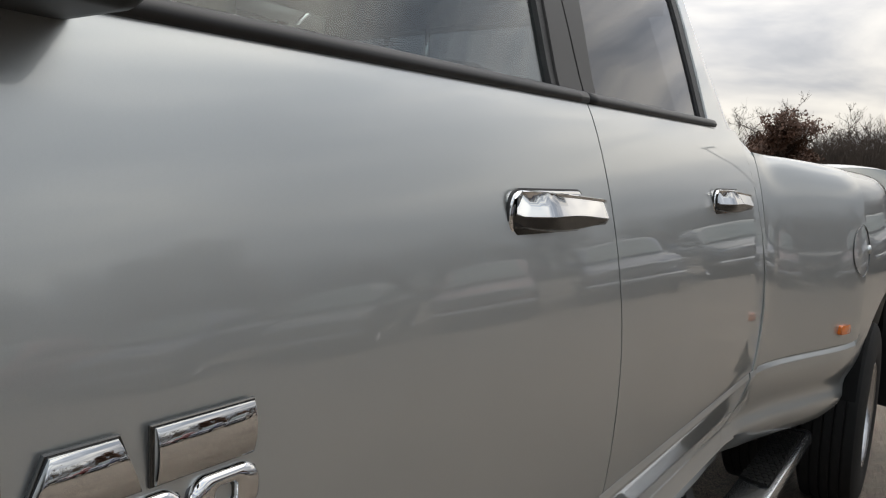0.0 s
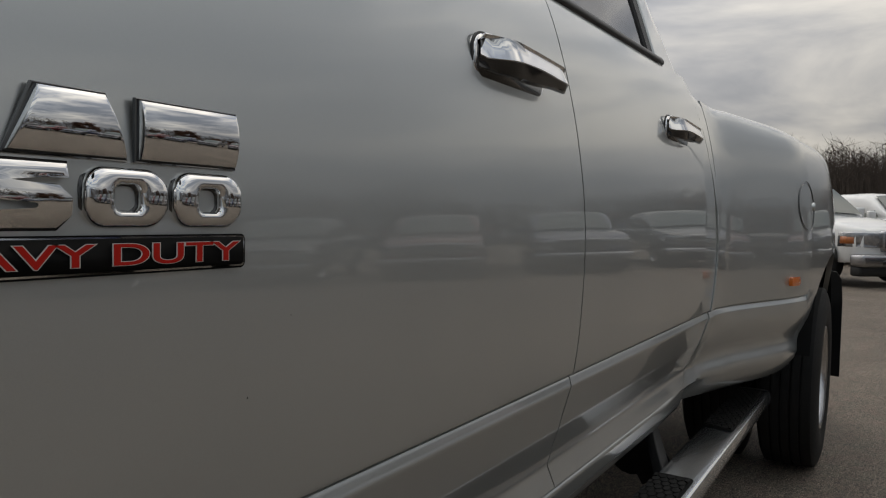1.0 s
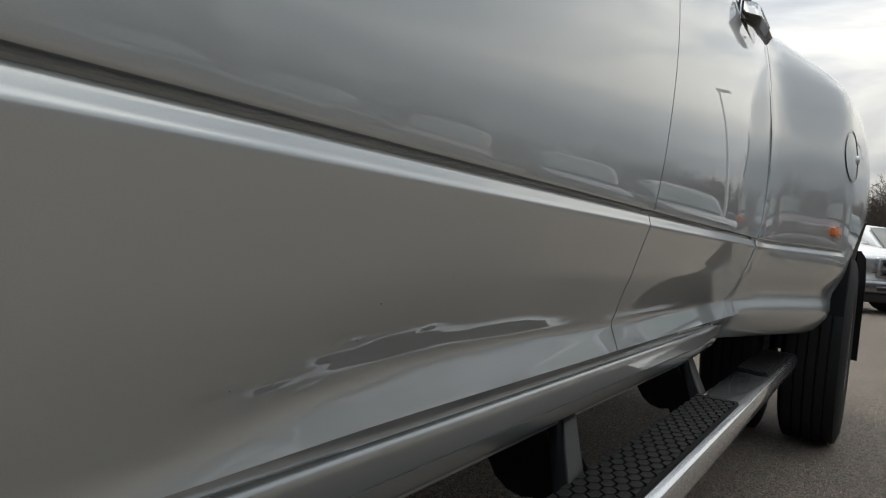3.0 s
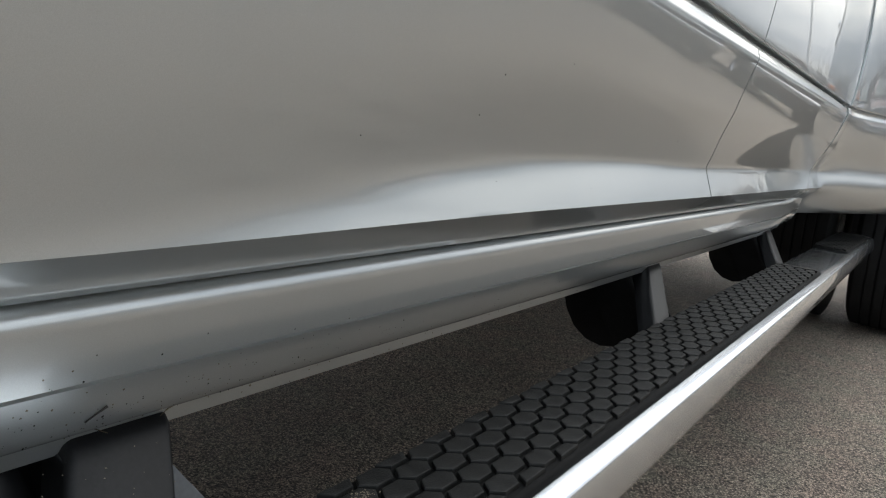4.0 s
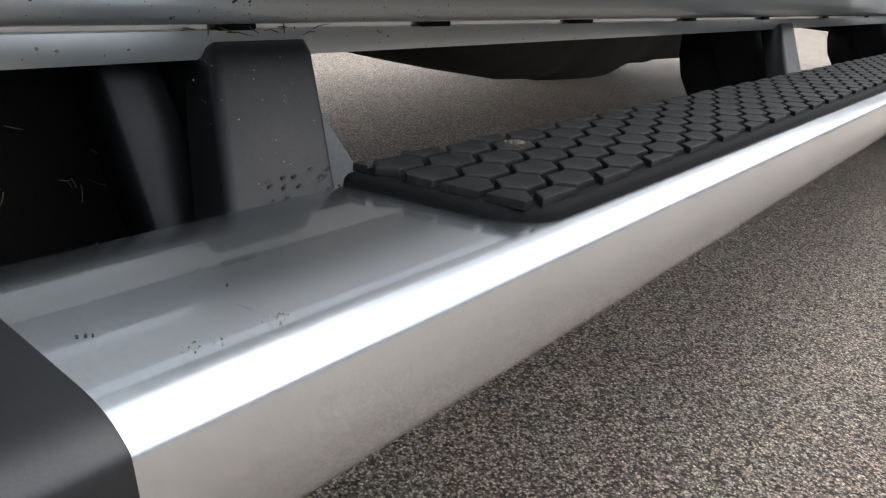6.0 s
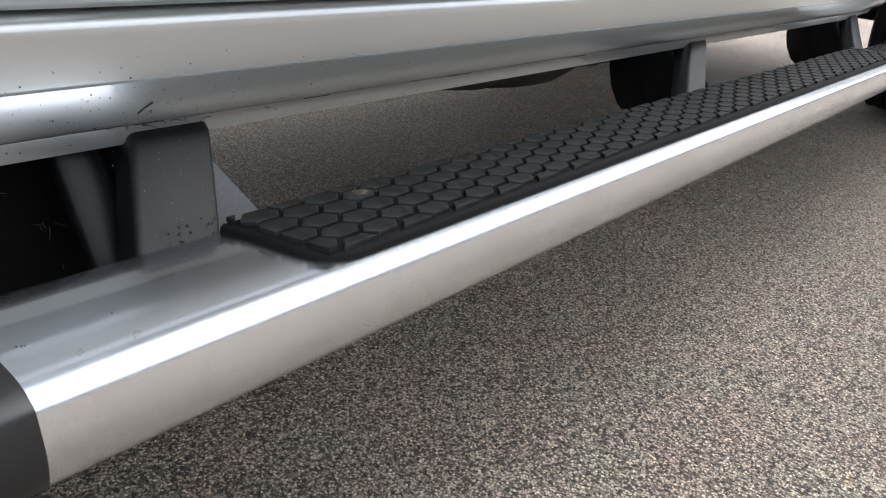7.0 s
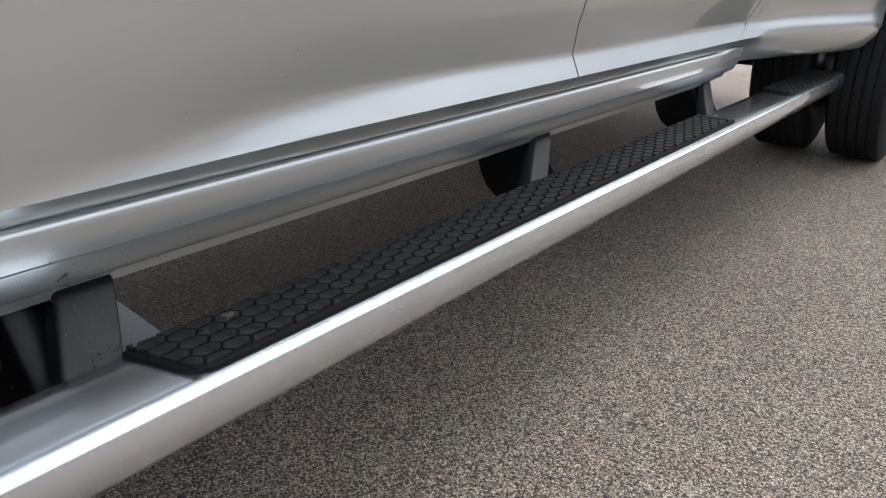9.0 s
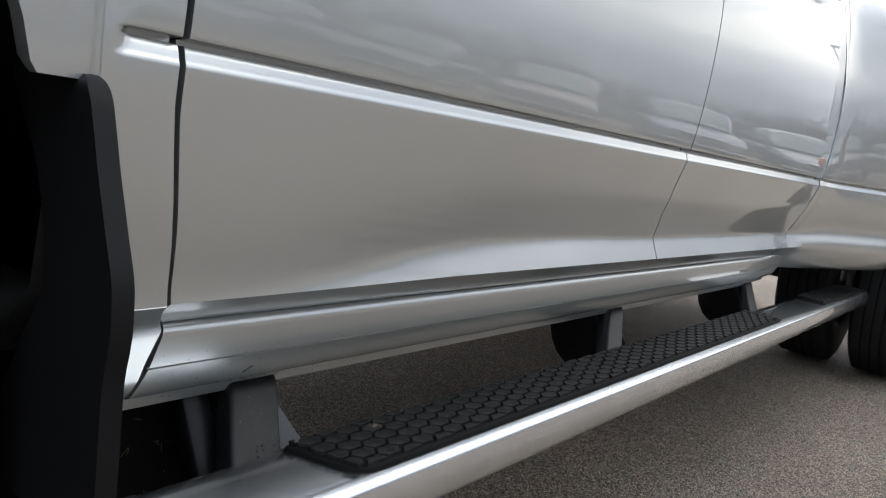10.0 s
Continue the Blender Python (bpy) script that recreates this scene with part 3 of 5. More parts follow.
def build_cab_side(side):
    far = side < 0
    cols = 14 if far else 44
    door = side_panel("front_door", lambda z: GAP_A(z), GAP_B, DOOR_Z, cab_at, truck, side, cols, sill, "silver front door with a chrome handle and badge")
    rear = side_panel("rear_door", GAP_B, GAP_C, DOOR_Z, cab_at, truck, side, cols, sill, "silver rear door with a chrome handle")
    if not far:
        door_handle(door, 0.852, 1.296)
        door_handle(rear, 1.806, 1.307)
        badge(door)
    # cab corner behind the rear door, and the pillar above it
    strip_z = [0.553, 0.562, 0.575, 0.5830, 0.5845, 0.586, 0.59, 0.60, 0.61, 0.617, 0.622, 0.627, 0.632, 0.638, 0.645, 0.66, 0.68, 0.695, 0.703, 0.71, 0.718, 0.74, 0.768] + LINE_Z + [0.825, 0.87, 0.93, 1.0, 1.1, 1.2, 1.3, 1.34, 1.38, 1.41, 1.43, 1.445, 1.46, 1.475, 1.4845]
    side_panel("cab_corner", GAP_C, lambda z: CAB_END, strip_z, lambda y, z: cab_at(y, z) + 0.006 * smooth(2.12, CAB_END, y) * (1 - smooth(1.0, 1.3, z)) - 0.55 * smooth(1.42, 1.56, z) * max(0, y - 1.98) ** 1.5, truck, side, 6, None)
    top_z = [1.485, 1.495, 1.505, 1.52, 1.535, 1.55, 1.575, 1.6, 1.65, 1.7, 1.75, 1.8, 1.84, 1.87, 1.90, 1.92, 1.94]
    side_panel("rear_pillar", lambda z: mix(1.855, 1.975, (z - 1.5) / 0.4), lambda z: mix(CAB_END, 2.12, smooth(1.5, 1.94, z)), top_z, lambda y, z: cab_at(y, z) - mix(0.0, 0.55, smooth(1.42, 1.56, z)) * max(0, y - 1.98) ** 1.5 - 0.45 * smooth(1.56, 1.75, z) * max(0, y - 1.95) ** 1.5, truck, side, 34)
    rail_z = [1.845, 1.86, 1.875, 1.89, 1.905, 1.92, 1.935, 1.95]
    side_panel("roof_rail", lambda z: 0.62, lambda z: 1.97, rail_z, cab_at, truck, side, 12)
    side_panel("front_pillar", lambda z: mix(0.02, 0.50, smooth(1.44, 1.95, z) ** 0.8), lambda z: mix(0.12, 0.64, smooth(1.44, 1.95, z) ** 0.8), [1.44, 1.5, 1.6, 1.7, 1.8, 1.87, 1.92, 1.95], cab_at, truck, side, 4)
    # belt mouldings
    for n, (ya, yb), dd in (("belt_moulding", (0.16, 1.052), door), ("belt_moulding", (1.058, 1.858), rear)):
        bm = bmesh.new()
        rows = []
        k = 24
        for i in range(k + 1):
            y = mix(ya, yb, i / k)
            z, x = sill(y), cab_at(y, sill(y))
            pts = [(x - 0.02, z - 0.004), (x + 0.001, z - 0.004), (x + 0.006, z - 0.001), (x + 0.007, z + 0.006), (x + 0.002, z + 0.014), (x - 0.006, z + 0.017), (x - 0.022, z + 0.016)]
            rows.append([(near(px, side), y, pz) for px, pz in pts])
        vs = grid(bm, rows)
        bm.faces.new(vs[0]), bm.faces.new(vs[-1][::-1])
        part(n, bm, M_PLASTIC, dd, "black belt moulding")

    # glass, seals and the black pillar panels between the doors
    def slab(name, mat, y_lo, y_hi, z_lo, z_hi, proud, parent, label="", thick=0.004, top_y=None):
        bm = bmesh.new()
        k, kk = 10, 10
        lay = []
        for d in (proud, proud - thick):
            rows = []
            for j in range(k + 1):
                z = mix(z_lo, z_hi, j / k)
                rows.append([(near(cab_at(y, z) + d, side), y, z) for y in [mix(y_lo(z), y_hi(z), i / kk) for i in range(kk + 1)]])
            lay.append(grid(bm, rows))
        a, b = lay
        rim = [v for v in a[0]] + [r[-1] for r in a[1:]] + a[-1][-2::-1] + [r[0] for r in a[-2:0:-1]]
        rin = [v for v in b[0]] + [r[-1] for r in b[1:]] + b[-1][-2::-1] + [r[0] for r in b[-2:0:-1]]
        for i in range(len(rim)):
            bm.faces.new((rim[i], rim[(i + 1) % len(rim)], rin[(i + 1) % len(rin)], rin[i]))
        return part(name, bm, mat, parent, label, sharp=40)

    front_edge = lambda z: mix(0.13, 0.60, smooth(1.44, 1.95, z) ** 0.8)
    g1 = slab("window_glass", M_GLASS, front_edge, lambda z: mix(0.945, 0.992, (z - 1.47) / 0.2), 1.452, 1.85, -0.012, door, "front door glass")
    g2 = slab("window_glass", M_DARKGLASS, lambda z: mix(1.10, 1.165, (z - 1.47) / 0.2), lambda z: mix(1.763, 1.849, (z - 1.497) / 0.32), 1.47, 1.88, -0.010, rear, "tinted rear door glass")
    for g in (g1, g2):
        g.visible_shadow = False
    slab("pillar_panel", M_SATIN, lambda z: mix(0.962, 1.012, (z - 1.47) / 0.2), lambda z: mix(1.050, 1.080, (z - 1.47) / 0.2), 1.472, 1.86, 0.0, door, "satin black pillar panel", 0.02)
    slab("pillar_panel", M_SATIN, lambda z: mix(1.056, 1.086, (z - 1.47) / 0.2), lambda z: mix(1.100, 1.165, (z - 1.47) / 0.2), 1.476, 1.86, 0.0, rear, "satin black pillar panel", 0.02)
    slab("window_seal", M_RUBBER, lambda z: mix(0.943, 0.990, (z - 1.47) / 0.2), lambda z: mix(0.961, 1.011, (z - 1.47) / 0.2), 1.47, 1.86, -0.004, door, "", 0.02)
    slab("window_seal", M_RUBBER, lambda z: mix(1.764, 1.850, (z - 1.497) / 0.32), lambda z: mix(1.808, 1.898, (z - 1.497) / 0.32), 1.49, 1.88, -0.003, rear, "", 0.02)
    slab("window_frame", M_PAINT, lambda z: mix(1.809, 1.899, (z - 1.497) / 0.32), lambda z: mix(1.860, 1.965, (z - 1.497) / 0.32), 1.487, 1.88, 0.002, rear, "", 0.02)

    # rocker panel with its pressed ridge and the pinch flange below
    sec = [(-0.115, 0.560), (-0.094, 0.5560), (-0.082, 0.5535), (-0.0765, 0.5512), (-0.0732, 0.5478), (-0.0718, 0.5435), (-0.0722, 0.5390), (-0.0760, 0.5190), (-0.0774, 0.5115), (-0.0778, 0.5098), (-0.0815, 0.5095), (-0.0817, 0.5080), (-0.0785, 0.5074), (-0.0822, 0.4990), (-0.0862, 0.4908), (-0.0906, 0.4826), (-0.0946, 0.4765), (-0.0972, 0.4740), (-0.1015, 0.4722),
           (-0.1080, 0.4712), (-0.1140, 0.4704), (-0.1160, 0.4698), (-0.1210, 0.4696), (-0.1210, 0.4672), (-0.1170, 0.4668), (-0.1190, 0.4600), (-0.1222, 0.4522), (-0.1252, 0.4518), (-0.132, 0.462), (-0.16, 0.48)]
    bm = bmesh.new()
    rows = []
    for i in range(61):
        y = mix(0.047, 2.20, i / 60)
        up = 0.015 * smooth(1.98, 2.2, y)
        rows.append([(near(px, side), y - (0.22 * (0.55 - pz) if i == 0 else 0), pz + up * (1 if pz > 0.5 else 0.6) + (0.0005 * math.sin(37 * y) * math.sin(91 * y) if pz < 0.445 else 0)) for px, pz in sec])
    vs = grid(bm, rows)
    bm.faces.new(vs[0]), bm.faces.new(vs[-1][::-1])
    rocker = part("rocker_panel", bm, M_PAINT, truck, "silver rocker panel with a dusty pinch flange", sharp=60)
    # dark jamb behind the seams
    bm = bmesh.new()
    rows = []
    for z in (0.54, 0.60, 0.70, 0.8, 1.0, 1.2, 1.35, 1.42):
        rows.append([(near(cab_at(y, z) - 0.03, side), y, z) for y in (-0.08, 0.2, 0.6, 1.0, 1.4, 1.8, 2.19)])
    grid(bm, rows)
    part("door_jamb", bm, M_UNDER, truck)
    return door, rear, rocker


near_door, near_rear, near_rocker = build_cab_side(1)
build_cab_side(-1)


FOOT = pchip([(0.458, -0.117), (0.4716, -0.106), (0.4805, -0.0945), (0.50, -0.0825), (0.53, -0.0740), (0.556, -0.0600), (0.5845, -0.0310)])


def fender_x(y, z):
    base = cab_at(0.0, z) if z > 0.5845 else FOOT(z)
    arch = 0.03 * smooth(0.34, 0.02, abs(math.hypot(y - FRONT_AXLE_Y, z - AXLE_Z) - 0.50)) if z < 1.0 else 0
    # the body line runs out to a slanted point on the fender
    tip = -0.060 + 0.5 * (z - 0.785)
    fade = smooth(tip - 0.006, tip + 0.008, y) if 0.76 < z < 0.83 else smooth(-0.10, -0.03, y)
    soft = pchip([(0.458, -0.115), (0.4716, -0.106), (0.4805, -0.0945), (0.50, -0.0825), (0.53, -0.0740), (0.556, -0.0610), (0.5845, -0.033), (0.6, -0.0285), (0.72, -0.006), (0.755, -0.001), (0.79, 0.0028), (0.82, 0.0050), (0.87, 0.0088), (0.978, 0.0125), (1.1, 0.008), (1.2, -0.003), (1.35, -0.031), (1.44, -0.08)])(z)
    taper = -0.10 * smooth(-0.9, -1.7, y) if y < -0.9 else 0
    return mix(soft, base, fade) + 0.3 * arch + taper


def bed_flare(y):
    return 0.17 * smooth(2.19, 2.97, y) + 0.058 * smooth(2.6, 3.5, y) - 0.075 * smooth(3.5, 4.4, y)


BED_TOP = 1.425
# the same added slot carries the body line's dark edge along the bed
BED_SEC = pchip([(0.50, -0.085), (0.515, -0.07), (0.54, -0.050), (0.565, -0.036), (0.585, -0.0285), (0.595, -0.0270), (0.605, -0.0285), (0.625, -0.0345), (0.640, -0.0370), (0.655, -0.0350), (0.68, -0.0245), (0.71, -0.0115), (0.735, -0.004),
                 (0.755, 0.0005), (0.772, 0.0014), (0.786, 0.0020), (0.7885, 0.0016), (0.7900, 0.0008), (0.8020, -0.0056), (0.8031, -0.0064), (0.8037, -0.0095), (0.8074, -0.0097), (0.8080, -0.0010), (0.8088, 0.0029), (0.8100, 0.0036), (0.8122, 0.0040), (0.823, 0.0050),
                 (0.87, 0.0090), (0.93, 0.0118), (0.978, 0.0125), (1.03, 0.01166), (1.1, 0.0079), (1.2, -0.0028), (1.3, -0.020), (1.38, -0.045), (1.42, -0.065), (1.43, -0.08)])
BED_PLAIN = pchip([(0.50, -0.06), (0.6, -0.02), (0.72, -0.001), (0.87, 0.0090), (0.93, 0.0118), (0.978, 0.0125), (1.03, 0.01166), (1.1, 0.0079), (1.2, -0.0028), (1.3, -0.020), (1.38, -0.045), (1.42, -0.065), (1.43, -0.08)])
FLARE_UP = pchip([(0.5, 1.0), (1.30, 1.0), (1.35, 0.995), (1.38, 0.965), (1.40, 0.91), (1.415, 0.83), (1.43, 0.70)])


def bed_rise(y, z):
    """The bed's upper edge climbs a little towards the cab."""
    return 0.020 * (1 - smooth(2.35, 3.3, y)) * smooth(1.15, 1.42, z)


def bed_x(y, z):
    k = smooth(2.95, 3.12, y)
    foot = mix(cab_at(2.2, max(z, 0.556)) - 0.6 * max(0, 0.556 - z), BED_SEC(z), smooth(2.2, 2.42, y)) if y < 2.42 else BED_SEC(z)
    return mix(foot, BED_PLAIN(z), k) + bed_flare(y) * FLARE_UP(z)


def arch_z(y, y0, z0, r, low):
    """The edge of a wheel opening; the front ones are squarer than the rear ones."""
    d = abs(y - y0)
    p = 6 if y0 < 0 else 2
    return max(low, z0 + (r ** p - d ** p) ** (1 / p) if d < r else low)


def arched_panel(name, ys, low, top, zs, xf, axle, r, side, label):
    """A body side with a wheel opening cut out of its lower edge and a lip turned in round it."""
    bm = bmesh.new()
    rows = []
    n = len(zs)
    for j in range(-2, n + 1):
        row = []
        for i, y in enumerate(ys):
            lo = arch_z(y, axle, AXLE_Z, r, low)
            if axle < 0:
                # the front opening's rear edge stands upright behind the flap
                lo = max(lo, mix(low, 0.765, smooth(-0.066, -0.074, y) * smooth(-0.135, -0.125, y)))
            f = (zs[min(max(j, 0), n - 1)] - zs[0]) / (zs[-1] - zs[0])
            z = mix(lo, top, f)
            x = xf(y, z + (bed_rise(y, z) * (1 - smooth(2.2, 2.5, y)) if axle > 0 else 0))
            if j == -1:
                x -= 0.012
            elif j == -2:
                x -= 0.022
                z += 0.004
            elif j == n:
                x -= 0.03
            row.append((near(x, side), y, z + (bed_rise(y, z) if axle > 0 else 0)))
        first, last = row[0], row[-1]
        ins = -0.02 if side > 0 else 0.02
        rows.append([(first[0] + ins, first[1] + 0.0015, first[2])] + row + [(last[0] + ins, last[1] - 0.0015, last[2])])
    if axle < 0:
        rows = [[(x, y + GAP_A(z) * smooth(-0.10, -0.01, y), z) for x, y, z in r] for r in rows]
    grid(bm, rows)
    return part(name, bm, M_PAINT, truck, label, sharp=48)


BED_Z = ([0.505, 0.515, 0.525, 0.54, 0.555, 0.57, 0.585, 0.598, 0.608, 0.616, 0.623, 0.630, 0.638, 0.648, 0.66, 0.68, 0.70, 0.725, 0.745, 0.758, 0.768, 0.778] + LINE_Z
         + [0.815, 0.82, 0.84, 0.88, 0.92, 0.97, 1.02, 1.07, 1.12, 1.16, 1.2, 1.23, 1.26, 1.285, 1.31, 1.33, 1.35, 1.37, 1.385, 1.40, 1.415, 1.425])


def build_bed(side):
    ys = sorted({round(2.2100 + 0.03 * i, 4) for i in range(77)} | {round(AXLE_Y - 0.55 * math.cos(math.pi * k / 44), 4) for k in range(45)})
    bed = arched_panel("bed_side", ys, 0.505, BED_TOP, BED_Z, bed_x, AXLE_Y, 0.55, side, "silver bed side flared over dual rear wheels")
    bm = bmesh.new()
    rows, ledge = [], []
    for i in range(40):
        y = mix(2.222, 4.52, i / 39)
        x = BED_PLAIN(1.42) - 0.012
        ledge.append([(near(px, side), y, pz + bed_rise(y, pz)) for px, pz in ((bed_x(y, 1.425) - 0.022, 1.423), (mix(bed_x(y, 1.425), x, 0.5), 1.4235), (x - 0.03, 1.4225))])
        rows.append([(near(px, side), y, pz + bed_rise(y, pz)) for px, pz in ((x - 0.006, 1.421), (x + 0.002, 1.4245), (x + 0.001, 1.428), (x - 0.012, 1.430), (x - 0.06, 1.431), (x - 0.08, 1.428), (x - 0.08, 1.40))])
    vs = grid(bm, rows)
    bm.faces.new(vs[0]), bm.faces.new(vs[-1][::-1])
    part("bed_rail_cap", bm, M_PLASTIC, truck, "black plastic bed rail cap")
    bm = bmesh.new()
    grid(bm, ledge)
    part("bed_ledge", bm, M_PAINT, truck)
    bm = bmesh.new()
    box(bm, *sorted((near(-0.20, side), near(-0.09, side))), 2.225, 4.5, 0.80, 1.41, 0.005)
    part("bed_wall", bm, M_PAINT, truck)
    # wheel housing
    bm = bmesh.new()
    rows = []
    for x in (-0.50, bed_x(AXLE_Y, 0.95) - 0.03):
        rows.append([(near(x, side), AXLE_Y + 0.56 * math.cos(a), AXLE_Z + 0.56 * math.sin(a)) for a in [math.pi * (0.1 + 0.8 * k / 24) for k in range(25)]])
    grid(bm, rows)
    part("wheel_liner", bm, M_MAT, truck)
    if side > 0:
        bm = bmesh.new()
        pts = []
        y0, z0, r = 2.905, 1.14, 0.090
        for k in range(33):
            a = 2 * math.pi * k / 32
            ring = []
            for rr, dx in ((r - 0.0035, 0.0008), (r - 0.0015, -0.004), (r + 0.0015, -0.004), (r + 0.0035, 0.0008)):
                y, z = y0 + rr * math.cos(a), z0 + rr * math.sin(a)
                ring.append((bed_x(y, z) + dx + 0.001, y, z))
            pts.append(ring)
        grid(bm, pts)
        door = part("fuel_door_seam", bm, M_GLOSS, bed, "round fuel door seam")
        bm = bmesh.new()
        lathe(bm, [(0.017, -0.006), (0.017, 0.002), (0.013, 0.007), (0.001, 0.009)], pose(bed_x(2.988, 1.14), 2.988, 1.14, 0, 90), 20)
        part("fuel_door_catch", bm, M_PAINT, bed)
        bm = bmesh.new()
        prism(bm, rounded(0.075, 0.032, 0.006), 0.014, flank(bed_x(2.79, 0.87) - 0.003, 2.79, 0.868) @ pose(0, 0, 0, 0, -14), 0.004)
        part("side_marker_lamp", bm, M_AMBER, truck, "amber side marker lamp", sharp=40)


build_bed(1)
build_bed(-1)

# front fenders with the wheel openings
FEN_Z = [0.462, 0.467, 0.4716, 0.476, 0.4805, 0.488, 0.50, 0.52, 0.54, 0.552, 0.557, 0.565, 0.575, 0.5825, 0.5845, 0.586, 0.60, 0.62, 0.64, 0.68, 0.72, 0.755, 0.768] + LINE_Z + [0.825, 0.86, 0.9, 0.96, 1.02, 1.08, 1.14, 1.2, 1.26, 1.32, 1.38, 1.43]
for sd in (1, -1):
    fy = sorted({round(-1.5 + 0.05 * i, 4) for i in range(30)} | {-0.1, -0.085, -0.076, -0.070, -0.066, -0.063, -0.060, -0.057, -0.054, -0.051, -0.048, -0.045, -0.040, -0.032, -0.025, -0.012, -0.0050} | {round(FRONT_AXLE_Y - 0.527 * math.cos(math.pi * k / 60), 4) for k in range(61)})
    arched_panel("front_fender", fy, 0.462, 1.43, FEN_Z, fender_x, FRONT_AXLE_Y, 0.527, sd, "silver front fender")
    bm = bmesh.new()
    rows = []
    for x in (-0.62, -0.60, -0.03):
        rows.append([(near(x, sd), FRONT_AXLE_Y + (0.60 if x > -0.61 else 0.02) * math.copysign(abs(math.cos(a)) ** 0.4, math.cos(a)), AXLE_Z + 0.60 * math.copysign(abs(math.sin(a)) ** 0.4, math.sin(a))) for a in [math.pi * (k / 24 * 1.2 - 0.1) for k in range(25)]])
    grid(bm, rows)
    part("wheel_liner", bm, M_MAT, truck)

# roof, hood, front, tailgate and rear wall close the body
bm = bmesh.new()
rows = []
for i in range(15):
    y = mix(0.50, 2.13, i / 14)
    ztop = 1.95 + 0.025 * math.sin(math.pi * i / 14)
    rows.append([(x, y, ztop - 0.05 * abs((x - XC) / 0.62) ** 3 + 0.05 * 0) for x in [mix(-1.62, -0.38, k / 12) for k in range(13)]])
grid(bm, rows)
part("roof", bm, M_PAINT, truck)
bm = bmesh.new()
rows = [[(x, y, z) for x in (-1.93, -1.5, -1.0, -0.5, -0.07)] for y, z in ((0.05, 1.43), (-0.3, 1.42), (-0.9, 1.38), (-1.45, 1.30), (-1.6, 1.20))]
rows = [[(x, y, z + 0.05 * (1 - ((x + 1) / 0.93) ** 2)) for x, y, z in r] for r in rows]
grid(bm, rows)
part("hood", bm, M_PAINT, truck)
bm = bmesh.new()
box(bm, -1.50, -0.50, -1.70, -1.44, 0.75, 1.24, 0.05)
grille = part("grille", bm, M_CHROME, truck)
bm = bmesh.new()
box(bm, -1.90, -0.10, -1.46, -1.40, 0.45, 1.30, 0.01)
part("radiator_support", bm, M_UNDER, truck)
for sd in (1, -1):
    bm = bmesh.new()
    box(bm, *sorted((near(-0.50, sd), near(-0.13, sd))), -1.68, -1.44, 0.86, 1.14, 0.05, 3)
    part("headlamp", bm, M_LAMP, truck, "clear headlamp")
bm = bmesh.new()
box(bm, -1.95, -0.05, -1.78, -1.5, 0.48, 0.76, 0.06)
part("front_bumper", bm, M_CHROME, truck)
bm = bmesh.new()
box(bm, -1.9, -0.1, 4.5, 4.56, 0.75, 1.42, 0.02)
part("tailgate", bm, M_PAINT, truck)
bm = bmesh.new()
box(bm, -1.9, -0.1, 4.58, 4.75, 0.48, 0.68, 0.04)
part("rear_bumper", bm, M_CHROME, truck)
bm = bmesh.new()
box(bm, -1.9, -0.1, 2.23, 4.5, 0.78, 0.82, 0.0)
part("bed_floor", bm, M_UNDER, truck)
bm = bmesh.new()
box(bm, -1.92, -0.09, 2.222, 2.26, 0.70, 1.42, 0.01)
part("bed_front", bm, M_PAINT, truck)
bm = bmesh.new()
box(bm, -1.9, -0.10, 2.15, 2.20, 0.50, 1.46, 0.01)
part("cab_back", bm, M_PAINT, truck)


def pane(name, mat, lo, hi, y0, z0, y1, z1, inward):
    """A closed sheet of glass between a lower and an upper edge across the cab."""
    bm = bmesh.new()
    a = grid(bm, [[(mix(lo, 2 * XC - lo, k / 8), y0, z0) for k in range(9)], [(mix(hi, 2 * XC - hi, k / 8), y1, z1) for k in range(9)]])
    b = grid(bm, [[(mix(lo, 2 * XC - lo, k / 8), y0 + inward, z0) for k in range(9)], [(mix(hi, 2 * XC - hi, k / 8), y1 + inward, z1) for k in range(9)]])
    ra, rb = a[0] + a[1][::-1], b[0] + b[1][::-1]
    for i in range(len(ra)):
        bm.faces.new((ra[i], ra[(i + 1) % len(ra)], rb[(i + 1) % len(rb)], rb[i]))
    o = part(name, bm, mat, truck, sharp=40)
    o.visible_shadow = False


pane("rear_window", M_DARKGLASS, -1.75, -1.60, 2.17, 1.46, 2.11, 1.9, -0.005)
pane("windshield", M_GLASS, -1.9, -1.62, 0.03, 1.44, 0.52, 1.93, 0.008)
# floor pan and frame
bm = bmesh.new()
box(bm, -1.88, -0.12, -0.1, 2.2, 0.53, 0.58)
part("floor_pan", bm, M_UNDER, truck)
for x in (-1.55, -0.52):
    bm = bmesh.new()
    box(bm, x, x + 0.08, -1.5, 4.5, 0.47, 0.62, 0.01)
    part("frame_rail", bm, M_UNDER, truck)
bm = bmesh.new()
lathe(bm, [(0.001, 0.0), (0.12, 0.01), (0.15, 0.08), (0.15, 0.42), (0.09, 0.52), (0.05, 0.62), (0.05, 1.7)], pose(-1.0, 0.3, 0.48, -90), 24)
part("transmission", bm, M_UNDER, truck)
bm = bmesh.new()
lathe(bm, [(0.001, 0.0), (0.09, 0.005), (0.105, 0.03), (0.105, 0.62), (0.09, 0.655), (0.035, 0.66), (0.035, 1.9)], pose(-1.42, 0.75, 0.44, -90), 24)
part("muffler", bm, M_UNDER, truck)
